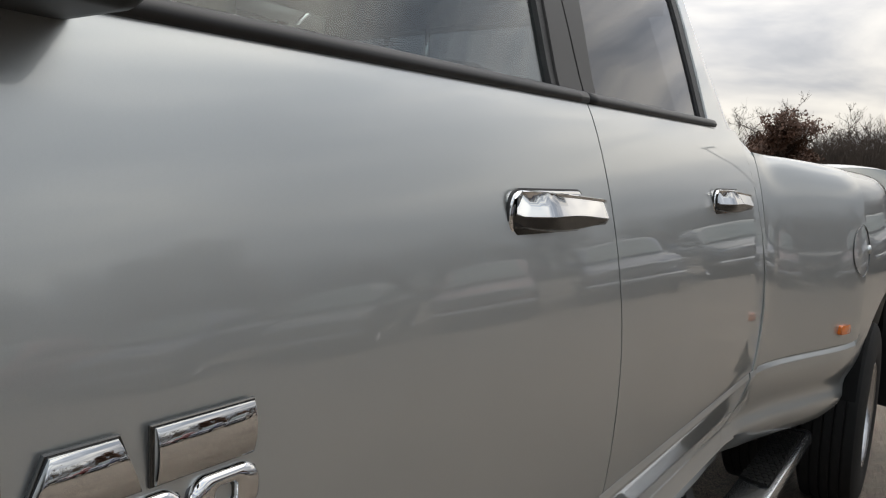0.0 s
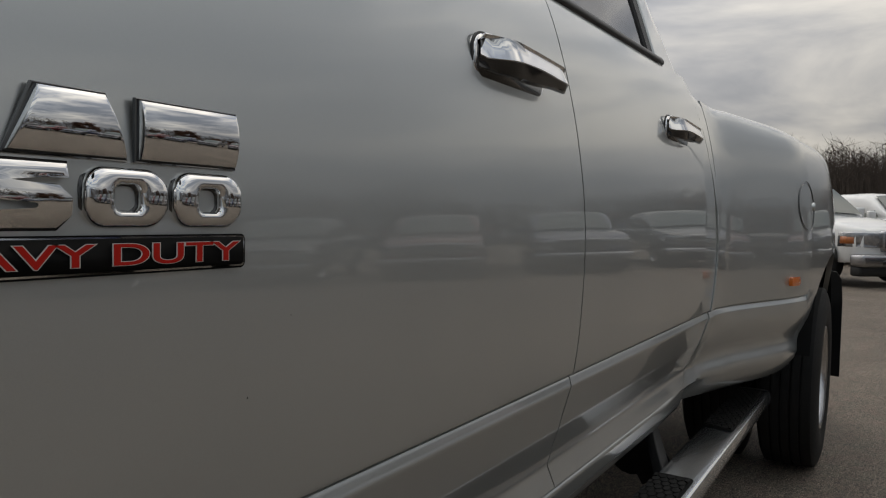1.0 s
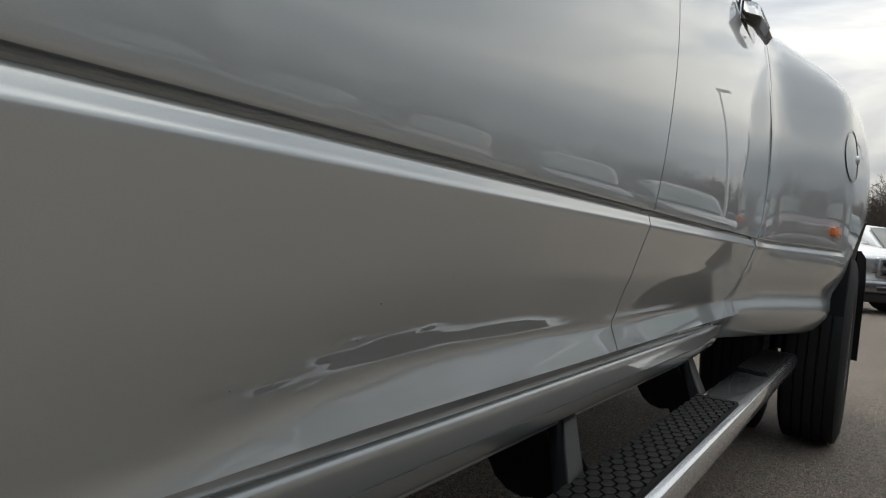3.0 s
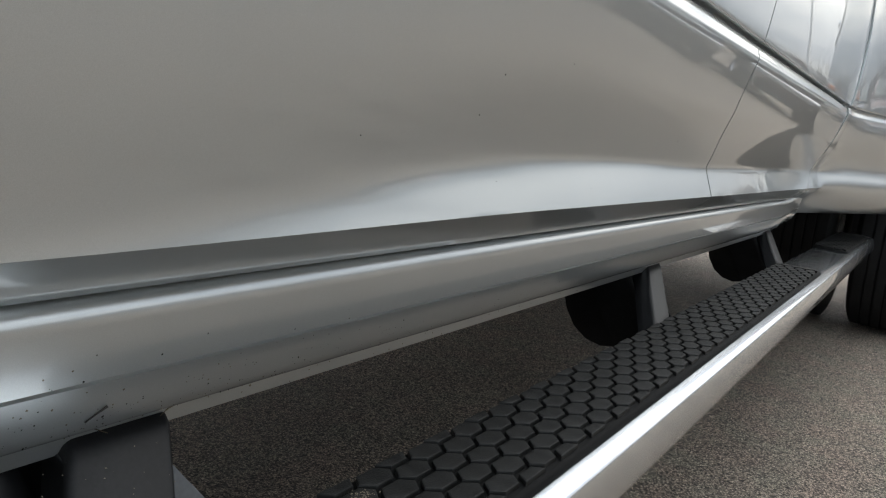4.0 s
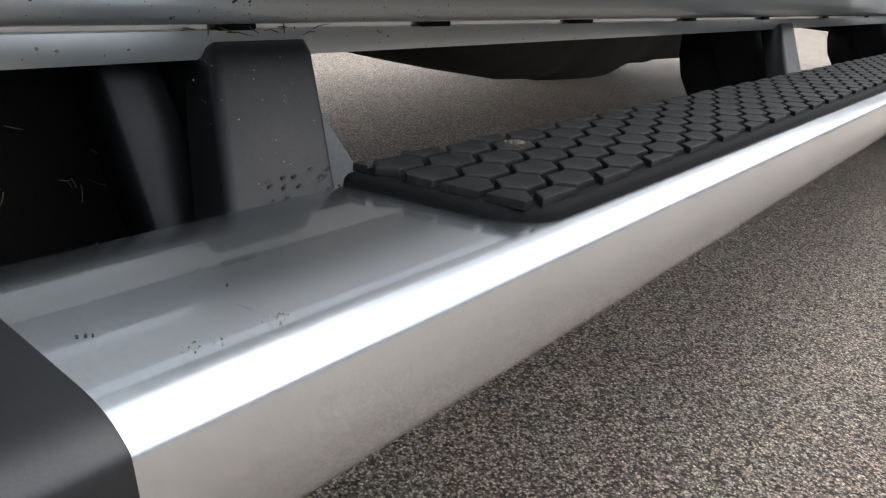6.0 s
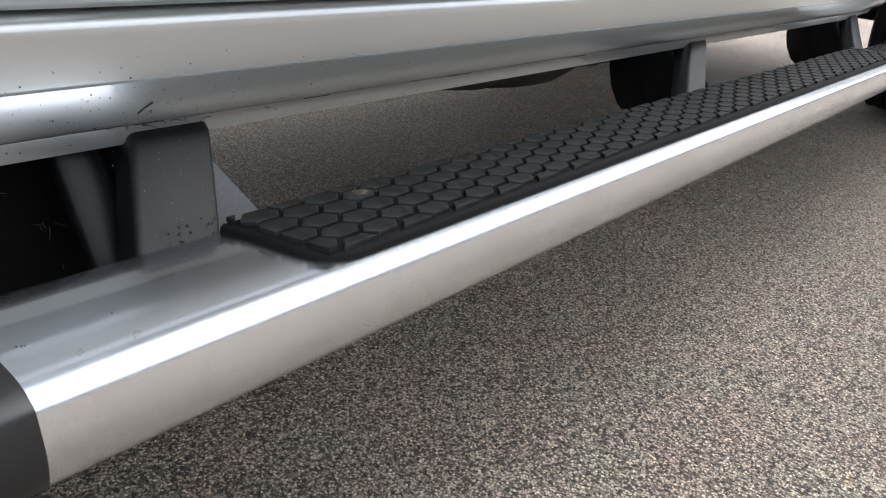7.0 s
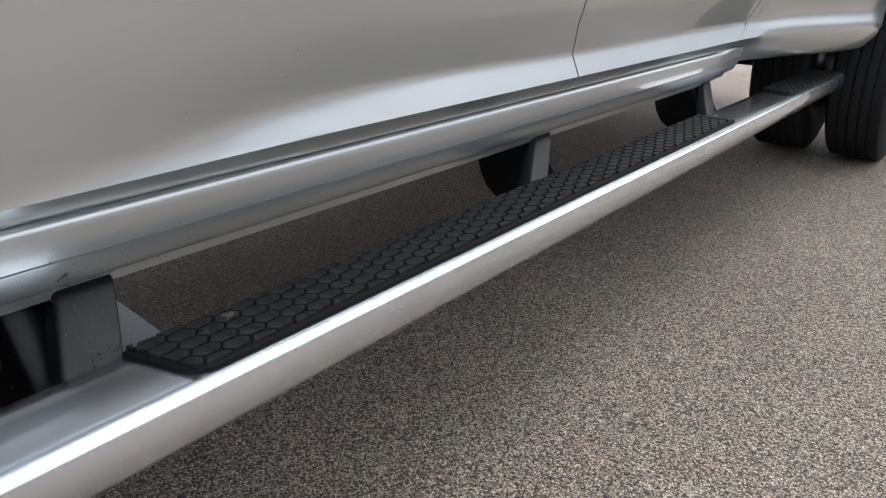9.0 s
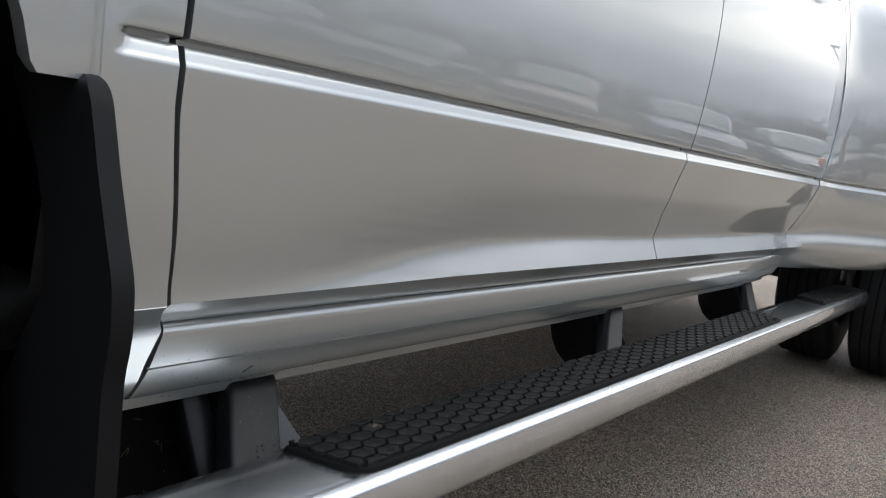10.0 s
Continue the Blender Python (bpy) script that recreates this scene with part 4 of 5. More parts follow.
# crossmembers, front axle and transfer case: added low parts that darken the ground below
for y in (0.05, 0.62, 1.95, 2.7):
    bm = bmesh.new()
    box(bm, -1.47, -0.52, y, y + 0.12, 0.40, 0.53, 0.015)
    part("crossmember", bm, M_UNDER, truck)
bm = bmesh.new()
lathe(bm, [(0.045, -0.78), (0.045, -0.35), (0.15, -0.26), (0.15, -0.02), (0.045, 0.06), (0.045, 0.78)], pose(XC, FRONT_AXLE_Y, AXLE_Z, 0, 90), 24)
part("front_axle", bm, M_UNDER, truck)
bm = bmesh.new()
box(bm, -1.35, -0.75, -0.35, 0.5, 0.33, 0.50, 0.05)
part("transfer_case", bm, M_UNDER, truck)
bm = bmesh.new()
rows = []
for y, foot in ((0.60, 0.45), (0.68, 0.372), (0.80, 0.350), (0.90, 0.333), (0.93, 0.331), (0.95, 0.337), (0.99, 0.335), (1.02, 0.323), (1.09, 0.320), (1.15, 0.322), (1.185, 0.330), (1.205, 0.342), (1.28, 0.341), (1.30, 0.337), (1.33, 0.341), (1.49, 0.338), (1.53, 0.350), (1.55, 0.39), (1.57, 0.45)):
    rows.append([(px, y, 0.56 + (pz - 0.56) * (0.56 - foot) / 0.246) for px, pz in ((-1.0, 0.56), (-0.98, 0.36), (-0.94, 0.325), (-0.75, 0.306), (-0.60, 0.306), (-0.46, 0.314), (-0.40, 0.328), (-0.365, 0.356), (-0.345, 0.40), (-0.34, 0.56))])
vs = grid(bm, rows)
bm.faces.new(vs[0]), bm.faces.new(vs[-1][::-1])
part("fuel_tank", bm, M_UNDER, truck)
bm = bmesh.new()
lathe(bm, [(0.06, -0.82), (0.06, -0.2), (0.17, -0.12), (0.17, 0.12), (0.06, 0.2), (0.06, 0.82)], pose(XC, AXLE_Y, AXLE_Z, 0, 90), 24)
part("rear_axle", bm, M_UNDER, truck)

# interior seen through the glass
for x0 in (-0.62, -1.38):
    bm = bmesh.new()
    box(bm, x0 - 0.25, x0 + 0.25, 0.72, 1.22, 0.85, 1.02, 0.05, 3)
    seat = part("seat", bm, M_SEAT, truck)
    bm = bmesh.new()
    box(bm, x0 - 0.24, x0 + 0.24, 1.16, 1.30, 0.98, 1.60, 0.05, 3, pose(0, 0.1, -0.13, 5))
    part("backrest", bm, M_SEAT, seat)
    bm = bmesh.new()
    box(bm, x0 - 0.13, x0 + 0.13, 1.20, 1.30, 1.66, 1.84, 0.04, 3)
    part("headrest", bm, M_SEAT, seat)
    for dx in (-0.06, 0.06):
        bm = bmesh.new()
        tube(bm, [(x0 + dx, 1.26, 1.52), (x0 + dx, 1.255, 1.70)], [0.007, 0.007], 8)
        part("headrest_post", bm, M_CHROME, seat)
bm = bmesh.new()
box(bm, -1.75, -0.25, 1.72, 2.10, 0.85, 1.02, 0.05, 3)
bench = part("rear_bench", bm, M_SEAT, truck)
bm = bmesh.new()
box(bm, -1.75, -0.25, 2.02, 2.14, 0.98, 1.56, 0.05, 3)
part("backrest", bm, M_SEAT, bench)
for x0 in (-0.55, -1.0, -1.45):
    bm = bmesh.new()
    box(bm, x0 - 0.12, x0 + 0.12, 2.02, 2.10, 1.56, 1.70, 0.035, 3)
    part("headrest", bm, M_SEAT, bench)
bm = bmesh.new()
box(bm, -1.8, -0.2, 0.12, 0.50, 1.05, 1.40, 0.06, 3)
part("dashboard", bm, M_CABIN, truck)
bm = bmesh.new()
lathe(bm, [(0.19 + 0.015 * math.cos(a), 0.015 * math.sin(a)) for a in [2 * math.pi * k / 10 for k in range(11)]], pose(-0.62, 0.62, 1.32, 62), 32)
part("steering_wheel", bm, M_CABIN, truck)
bm = bmesh.new()
grid(bm, [[(x, y, 1.90) for x in (-1.6, -1.0, -0.4)] for y in (0.6, 1.3, 2.08)])
part("headliner", bm, M_CABIN, truck)
for y0, y1 in ((0.46, 0.64), (2.04, 2.15)):
    bm = bmesh.new()
    box(bm, -1.66, -0.34, y0, y1, 1.84, 1.925, 0.015)
    part("roof_header", bm, M_CABIN, truck)


# ---------------------------------------------------------------- wheels, flaps, steps
def wheel(x_mid, y, outer, side, name):
    """A tyre with ribbed tread on a steel rim, its axle along x."""
    face = 1 if side > 0 else -1
    m = pose(x_mid, y, AXLE_Z, 0, 90 * face)
    w = 0.1175
    prof = [(0.215, -0.095), (0.235, -0.108), (0.27, -0.116), (0.31, -0.1175), (0.345, -0.114), (0.372, -0.106), (0.386, -0.099), (0.393, -0.094)]
    for k in range(5):
        a = -0.088 + k * 0.0365
        prof += [(0.398 - 0.004 * abs(k - 2) / 2, a), (0.398 - 0.004 * abs(k - 2) / 2, a + 0.028)]
        if k < 4:
            prof += [(0.388, a + 0.0295), (0.388, a + 0.035)]
    prof += [(r, -h) for r, h in prof[7::-1]]
    bm = bmesh.new()
    lathe(bm, prof, m, 72)
    wh = part(name, bm, M_TYRE, truck, "black ribbed tyre on a dual rear wheel", sharp=30)
    bm = bmesh.new()
    if outer:
        lathe(bm, [(0.222, 0.100), (0.226, 0.108), (0.218, 0.110), (0.205, 0.085), (0.19, 0.02), (0.165, -0.03), (0.11, -0.045), (0.105, 0.05), (0.06, 0.075), (0.001, 0.08)], m, 40)
    else:
        lathe(bm, [(0.222, -0.1), (0.205, -0.08), (0.19, 0.0), (0.205, 0.08), (0.222, 0.1)], m, 32)
    part("rim", bm, M_RIM, wh, "bright alloy rim")
    return wh


for sd in (1, -1):
    wheel(near(0.115, sd), AXLE_Y, True, sd, "rear_wheel")
    wheel(near(-0.19, sd), AXLE_Y, False, sd, "rear_wheel")
    fw = wheel(near(-0.17, sd), FRONT_AXLE_Y, True, sd, "front_wheel")


def flap(x0, x1, y, z0, z1, side, bow=0.0):
    """A moulded mud flap with rounded upper corners and a turned outer lip."""
    w, h = x1 - x0, z1 - z0
    n = 14
    bm = bmesh.new()
    lay = []
    for d in (0.0, 0.012):
        rows = []
        for j in range(n + 1):
            v = j / n
            cut = 0.022 * max(0, (v - 0.93) / 0.07) ** 2.2
            row = []
            for i in range(9):
                u = i / 8
                x = x0 + (w - cut) * u
                x += bow * smooth(1.0, 0.70, v) * u
                lipf = 0.035 * max(0, (u - 0.72) / 0.28) ** 2
                row.append((near(x, side), y + d - lipf + 0.03 * (1 - v), z0 + h * v - 0.03 * cut * u * 20 * 0.2))
            rows.append(row)
        lay.append(grid(bm, rows))
    a, b = lay
    rim = a[0] + [r[-1] for r in a[1:]] + a[-1][-2::-1] + [r[0] for r in a[-2:0:-1]]
    rin = b[0] + [r[-1] for r in b[1:]] + b[-1][-2::-1] + [r[0] for r in b[-2:0:-1]]
    for i in range(len(rim)):
        bm.faces.new((rim[i], rim[(i + 1) % len(rim)], rin[(i + 1) % len(rin)], rin[i]))
    part("mud_flap", bm, M_PLASTIC, truck, "black moulded mud flap", sharp=45)


LEFT = pchip([(0.4300, -0.1150), (0.5000, -0.0950), (0.5600, -0.0600), (0.6168, -0.0250), (0.6956, -0.0475), (0.7324, -0.0780), (0.7667, -0.1072), (0.7807, -0.1199)])
RIGHT = pchip([(0.4886, 0.0744), (0.5584, 0.0732), (0.5991, 0.0795), (0.6245, 0.0783), (0.6664, 0.0630), (0.7070, 0.0465), (0.7375, 0.0357), (0.7565, 0.0275), (0.7654, 0.0173), (0.7699, 0.0021), (0.7711, -0.0132)])
bm = bmesh.new()
lay = []
for d in (0.0, 0.016):
    rows = []
    for j in range(47):
        z = mix(0.43, 0.7711, 1 - (1 - j / 46) ** 2.2)
        rows.append([(mix(LEFT(z), RIGHT(z), i / 12), -0.084 + d + 0.006 * smooth(0.7553, 0.7718, z) ** 2 * (d == 0), z + 0.003 * (1 - i / 12) * smooth(0.7362, 0.7711, z)) for i in range(13)])
    lay.append(grid(bm, rows))
ra = lay[0][0] + [r[-1] for r in lay[0][1:]] + lay[0][-1][-2::-1] + [r[0] for r in lay[0][-2:0:-1]]
rb = lay[1][0] + [r[-1] for r in lay[1][1:]] + lay[1][-1][-2::-1] + [r[0] for r in lay[1][-2:0:-1]]
for i in range(len(ra)):
    bm.faces.new((ra[i], ra[(i + 1) % len(ra)], rb[(i + 1) % len(rb)], rb[i]))
part("mud_flap", bm, M_FLAP, truck, "dark grey moulded mud flap", sharp=50)
# flat black sheet added beside the flap to stand for the wheel well's shade
bm = bmesh.new()
rows = []
for z in (0.20, 0.45, 0.60, 0.66, 0.70, 0.735, 0.755, 0.772):
    rows.append([(mix(-0.62, -0.045, i / 5), -0.118, z) for i in range(6)])
grid(bm, rows)
part("wheel_liner", bm, M_MAT, truck)
# dark splash panel behind the first step bracket
bm = bmesh.new()
box(bm, -0.20, -0.18, -0.115, 0.172, 0.25, 0.55, 0.006)
part("splash_panel", bm, M_MAT, truck)
flap(-0.32, 0.245, 4.10, 0.30, 0.84, 1, 0.01)

# running board: a rounded steel bar on three brackets
BAR = [(-0.040, 0.352), (-0.045, 0.365), (-0.0455, 0.385), (-0.0450, 0.399), (-0.0435, 0.4030), (-0.040, 0.4042), (-0.02, 0.4047), (0.0, 0.4047), (0.02, 0.4048), (0.0440, 0.4048), (0.0500, 0.4044), (0.0545, 0.4036), (0.0585, 0.4024), (0.0620, 0.4008), (0.0648, 0.3990), (0.0662, 0.3978),
       (0.0668, 0.3967), (0.0674, 0.3948), (0.0690, 0.388), (0.0704, 0.380), (0.0711, 0.373), (0.0707, 0.3655), (0.0692, 0.358), (0.0665, 0.3515), (0.062, 0.3465), (0.055, 0.3425), (0.045, 0.3395), (0.02, 0.337), (-0.02, 0.337), (-0.034, 0.342)]


def bar_mesh(y_list, scale_fn, name, mat, parent, label="", sec=BAR):
    bm = bmesh.new()
    cx, cz = 0.018, 0.368
    rows = []
    for y in y_list:
        k, dx, skew = scale_fn(y)
        rows.append([(cx + (px - cx) * k + dx, y + skew * (px - cx), cz + (pz - cz) * k) for px, pz in sec + sec[:1]])
    vs = grid(bm, rows)
    bm.faces.new(vs[0][:-1]), bm.faces.new(vs[-1][:-1][::-1])
    bmesh.ops.remove_doubles(bm, verts=bm.verts, dist=1e-6)
    return part(name, bm, mat, parent, label, sharp=50)


BAR_Y0, BAR_Y1 = 0.004, 3.03
board = bar_mesh([BAR_Y0 + (BAR_Y1 - BAR_Y0) * i / 40 for i in range(41)], lambda y: (1, 0, 0), "running_board", M_BAR, truck, "polished steel running board with black tread mats")
bar_mesh([-0.085, -0.078, -0.06, -0.03, 0.0, 0.012, 0.013], lambda y: ({-0.085: 0.80, -0.078: 0.93, -0.06: 1.0, 0.013: 1.012}.get(y, 1.018), 0, 0), "end_cap", M_PLASTIC, board, "black plastic end cap")
bar_mesh([3.028, 3.05, 3.075, 3.09], lambda y: ({3.09: 0.75, 3.075: 0.9}.get(y, 1.02), 0, 0), "end_cap", M_PLASTIC, board, "black plastic end cap")


# unseen far-side bar, added to hold back light from under the truck
far_bar = bmesh.new()
far_vs = grid(far_bar, [[(2 * XC - px, y, pz) for px, pz in BAR + BAR[:1]] for y in (BAR_Y0, BAR_Y1)])
far_bar.faces.new(far_vs[0][:-1]), far_bar.faces.new(far_vs[-1][:-1])
part("running_board", far_bar, M_BAR, truck, sharp=50)


def inset(outline, d):
    """The outline (anticlockwise) drawn in by d."""
    res = []
    k = len(outline)
    for i in range(k):
        a, b, c = Vector(outline[i - 1]), Vector(outline[i]), Vector(outline[(i + 1) % k])
        n = ((b - a).normalized() + (c - b).normalized()).normalized()
        res.append((b.x - n.y * d, b.y + n.x * d))
    return res


def tread_mat(y0, y1, skew):
    bm = bmesh.new()
    x0, x1, r = -0.044, 0.052, 0.026
    n = 5
    out = []
    for cx, cy, a0 in ((x1 - 0.008, y1 - 0.008, 0), (x0 + 0.008, y1 - 0.008, 90), (x0 + 0.006, y0 + 0.006, 180), (x1 - r, y0 + r, 270)):
        rr = {0: 0.008, 90: 0.008, 180: 0.006, 270: r}[a0]
        for k in range(n + 1):
            a = radians(a0 + 90 * k / n)
            x, y = cx + rr * math.cos(a), cy + rr * math.sin(a)
            if y < (y0 + y1) / 2:
                y += skew * (x - x0) / (x1 - x0)
            out.append((x, y))
    rings = [(out, 0.4030), (inset(out, 0.0006), 0.4075), (inset(out, 0.0022), 0.4098), (inset(out, 0.0045), 0.4110)]
    vs = grid(bm, [[(u, v, z) for u, v in ring + ring[:1]] for ring, z in rings])
    bm.faces.new(vs[-1][:-1])
    bmesh.ops.remove_doubles(bm, verts=bm.verts, dist=1e-6)
    return part("tread_mat", bm, M_MAT, truck, "black rubber tread mat with raised hexagons", sharp=35)


def step_bracket(yb, rib=1.0, lean=0.0):
    """A coated cover sloping from the rocker out to the bar, on a round-ended plate with a pressed rib, and a gusset behind it."""
    # cover: front face leaning out, short flanks turned in
    bm = bmesh.new()
    rings = []
    for x, z, ya, y2, back in ((-0.118, 0.461, yb - 0.030, yb + 0.033, 0.020), (-0.112, 0.455, yb - 0.032, yb + 0.033, 0.022), (-0.085, 0.425, yb - 0.047, yb + 0.019, 0.024), (-0.052, 0.390, yb - 0.064, yb + 0.001, 0.026), (-0.036, 0.372, yb - 0.072, yb - 0.007, 0.026)):
        r = 0.0055
        shift = lean * (0.030 - 0.055 * (0.455 - z) / 0.0484)
        ya, y2 = ya + shift, y2 + shift
        ring = [(x - back, ya - 0.002, z - 0.4 * back)]
        for cx, cy, a0 in ((x - r, ya + r, 180), (x - r, y2 - r, 90)):
            for j in range(6):
                a = radians(18 * j)
                ring.append((cx + r * (math.sin(a) if a0 == 180 else math.cos(a)), cy + r * (-math.cos(a) if a0 == 180 else math.sin(a)), z))
        ring.append((x - back, y2 + 0.002, z - 0.4 * back))
        rings.append(ring)
    top = [(p[0] - 0.006, mix(p[1], yb + 0.030 * lean, 0.10), p[2] + 0.002) for p in rings[0]]
    vs = grid(bm, [top] + rings)
    bm.faces.new(vs[0])
    br = part("step_bracket", bm, M_BRACKET, truck, "dark coated step bracket with specks of mud", sharp=60)
    # plate across the truck with a rounded inner end
    bm = bmesh.new()
    outl = [(-0.112, 0.452), (-0.258, 0.470), (-0.262, 0.43), (-0.260, 0.395), (-0.250, 0.362), (-0.232, 0.334), (-0.208, 0.317), (-0.18, 0.311), (-0.15, 0.318), (-0.11, 0.340), (-0.062, 0.372)]
    prism(bm, outl, 0.006, Matrix.Translation((0, yb - 0.028 + 0.05 * lean, 0)) @ pose(0, 0, 0, 90), 0.001, 1)
    part("arm_plate", bm, M_BRACKET, br)
    # rib: a rounded channel pressed out of the plate, running up and inboard
    bm = bmesh.new()
    rows = []
    for x, z, w in ((-0.080, 0.335, 0.018), (-0.100, 0.372, 0.015), (-0.118, 0.408, 0.010), (-0.137, 0.445, 0.004), (-0.156, 0.482, 0.0)):
        rows.append([(x - dx, yb + 0.05 * lean - mix(0.036, 0.050, rib) + rib * (dy + (w if dy > -0.02 else 0.35 * w)), z - dz) for dx, dy, dz in ((0.060, -0.014, 0.044), (0.010, -0.029, 0.008), (0.003, -0.0285, 0.003), (0.0, -0.026, 0.0), (0.0, -0.013, 0.0), (0.0005, -0.001, 0.0005), (0.004, 0.003, 0.004), (0.040, 0.040, 0.034))])
    grid(bm, rows)
    part("arm_rib", bm, M_BRACKET, br, sharp=60)
    if lean:
        return br
    bm = bmesh.new()
    prism(bm, [(0.0, 0.365), (0.084, 0.365), (0.016, 0.450), (0.0, 0.450)], 0.003, flank(-0.114, yb, 0.0), 0.0006, 1)
    part("gusset", bm, M_GUSSET, br, "grey bracket gusset", smooth=False)
    return br


first_bracket = step_bracket(0.19)
step_bracket(1.09, 0.6, 1.0)
step_bracket(2.012, 0.6, 1.0)

# drain slots along the rocker's lower fold: thin solid pieces, their shade given by near-black colour
for ys, w in ((0.175, 0.024), (0.331, 0.030), (0.523, 0.040), (0.76, 0.034), (1.02, 0.034), (1.34, 0.034), (1.66, 0.034)):
    bm = bmesh.new()
    prism(bm, rounded(w, 0.0036, 0.0016, 3), 0.0012, flank(-0.1176, ys, 0.4686))
    part("drain_slot", bm, M_MAT, near_rocker)

# door mirror on its foot
bm = bmesh.new()
box(bm, -0.12, 0.035, 0.045, 0.185, 1.428, 1.50, 0.016, 3)
mirror = part("door_mirror", bm, M_PLASTIC, truck, "black towing mirror")
bm = bmesh.new()
box(bm, 0.02, 0.12, 0.06, 0.15, 1.47, 1.53, 0.018, 3)
part("mirror_arm", bm, M_PLASTIC, mirror)
bm = bmesh.new()
box(bm, 0.09, 0.34, 0.02, 0.15, 1.445, 1.80, 0.035, 3)
part("mirror_shell", bm, M_PLASTIC, mirror)
bm = bmesh.new()
box(bm, 0.11, 0.32, 0.1505, 0.1535, 1.47, 1.775, 0.001, 1)
part("mirror_glass", bm, M_CHROME, mirror)

# ---------------------------------------------------------------- parked pickups
def parked_pickup(paint, label, signal=None):
    """A parked pickup, nose towards -y, its front bumper at y 0, standing on z 0."""
    t = thing("parked_pickup", label, "pickup truck", group="parked pickups")
    L = 5.8

    def shell(name, mat, stations, parent, lab=""):
        """A hull through stations (y, half width, bottom, top, tuck of the upper edge, crown)."""
        bm = bmesh.new()
        rows = []
        for y, half, z0, z1, tuck, crown in stations:
            side = [(half - 0.07, z0), (half - 0.01, mix(z0, z1, 0.12)), (half, mix(z0, z1, 0.5)), (half - 0.2 * tuck, mix(z0, z1, 0.8)), (half - 0.45 * tuck - 0.012, mix(z0, z1, 0.92)),
                    (half - 0.75 * tuck - 0.045, z1 - 0.008), (half - tuck - 0.10, z1), (half * 0.5, z1 + 0.7 * crown), (half * 0.2, z1 + crown)]
            half_ring = [(w, y, z) for w, z in side]
            rows.append(half_ring + [(-x, yy, zz) for x, yy, zz in half_ring[::-1]])
        vs = grid(bm, rows)
        bm.faces.new(vs[0]), bm.faces.new(vs[-1][::-1])
        return part(name, bm, mat, parent, lab, sharp=40)

    body = shell("body", paint, [(0.09, 0.74, 0.56, 0.94, 0.02, 0.0), (0.13, 0.84, 0.50, 0.985, 0.03, 0.02), (0.22, 0.92, 0.45, 1.025, 0.04, 0.035), (0.42, 0.97, 0.42, 1.075, 0.05, 0.045), (0.9, 0.99, 0.42, 1.15, 0.05, 0.045), (1.5, 1.0, 0.45, 1.215, 0.05, 0.035),
                                 (1.75, 1.0, 0.5, 1.24, 0.04, 0.02), (2.2, 1.0, 0.5, 1.25, 0.04, 0.0), (3.6, 1.0, 0.5, 1.26, 0.04, 0.0), (3.9, 1.0, 0.5, 1.30, 0.02, 0.0), (5.7, 0.99, 0.55, 1.30, 0.02, 0.0)], t)
    shell("cabin", paint, [(1.66, 0.84, 1.2, 1.25, 0.02, 0.02), (1.95, 0.87, 1.2, 1.50, 0.09, 0.03), (2.28, 0.90, 1.2, 1.76, 0.17, 0.035), (2.42, 0.905, 1.2, 1.825, 0.19, 0.035), (2.75, 0.92, 1.2, 1.865, 0.2, 0.035), (3.4, 0.92, 1.2, 1.86, 0.2, 0.03), (3.75, 0.91, 1.2, 1.82, 0.17, 0.02), (3.85, 0.90, 1.2, 1.76, 0.16, 0.0)], t)
    bm = bmesh.new()
    grid(bm, [[(w * k, y, z + 0.03 * (1 - k * k)) for k in (-1, -0.5, 0, 0.5, 1)] for y, z, w in ((1.63, 1.275, 0.80), (1.93, 1.535, 0.735), (2.24, 1.785, 0.665), (2.30, 1.815, 0.65))])
    part("windshield", bm, M_DARKGLASS_SOLID, t)
    for sx in (-1, 1):
        bm = bmesh.new()
        grid(bm, [[(sx * 0.925, y, 1.28) for y in (1.95, 2.7, 3.7)], [(sx * 0.79, y, 1.76) for y in (2.38, 2.8, 3.62)]])
        part("side_window", bm, M_DARKGLASS_SOLID, t)
        bm = bmesh.new()
        prism(bm, [(sx * u, v) for u, v in ((0.47, 0.045), (0.66, 0.055), (0.80, 0.10), (0.90, 0.19), (0.965, 0.34), (0.978, 0.52), (0.88, 0.50), (0.47, 0.30))], 0.25, pose(0, 0, 0.70), 0.02, 2)
        lamp = part("headlamp", bm, M_LAMP, t, "clear headlamp")
        bm = bmesh.new()
        prism(bm, [(sx * u, v) for u, v in ((0.925, 0.235), (0.974, 0.345), (0.984, 0.47), (0.95, 0.47), (0.905, 0.26))], 0.12, pose(0, 0, 0.75), 0.01, 1)
        part("turn_signal", bm, signal or M_LAMP, lamp, "amber turn signal" if signal else "")
        bm = bmesh.new()
        box(bm, sx * 1.1 - 0.11, sx * 1.1 + 0.11, 1.95, 2.05, 1.22, 1.42, 0.03)
        part("mirror", bm, paint, t)
        for wy in (0.95, 4.55):
            bm = bmesh.new()
            lathe(bm, [(0.2, -0.11), (0.34, -0.12), (0.38, -0.10), (0.395, -0.05), (0.395, 0.05), (0.38, 0.10), (0.34, 0.12), (0.24, 0.11)], pose(sx * 0.86, wy, 0.395, 0, 90 * sx), 28)
            w = part("wheel", bm, M_TYRE, t)
            bm = bmesh.new()
            lathe(bm, [(0.24, 0.11), (0.235, 0.09), (0.2, 0.06), (0.08, 0.08), (0.001, 0.085)], pose(sx * 0.86, wy, 0.395, 0, 90 * sx), 24)
            part("rim", bm, M_RIM, w)
            # no opening is cut: a flat dark half disc stands for its shade
            bm = bmesh.new()
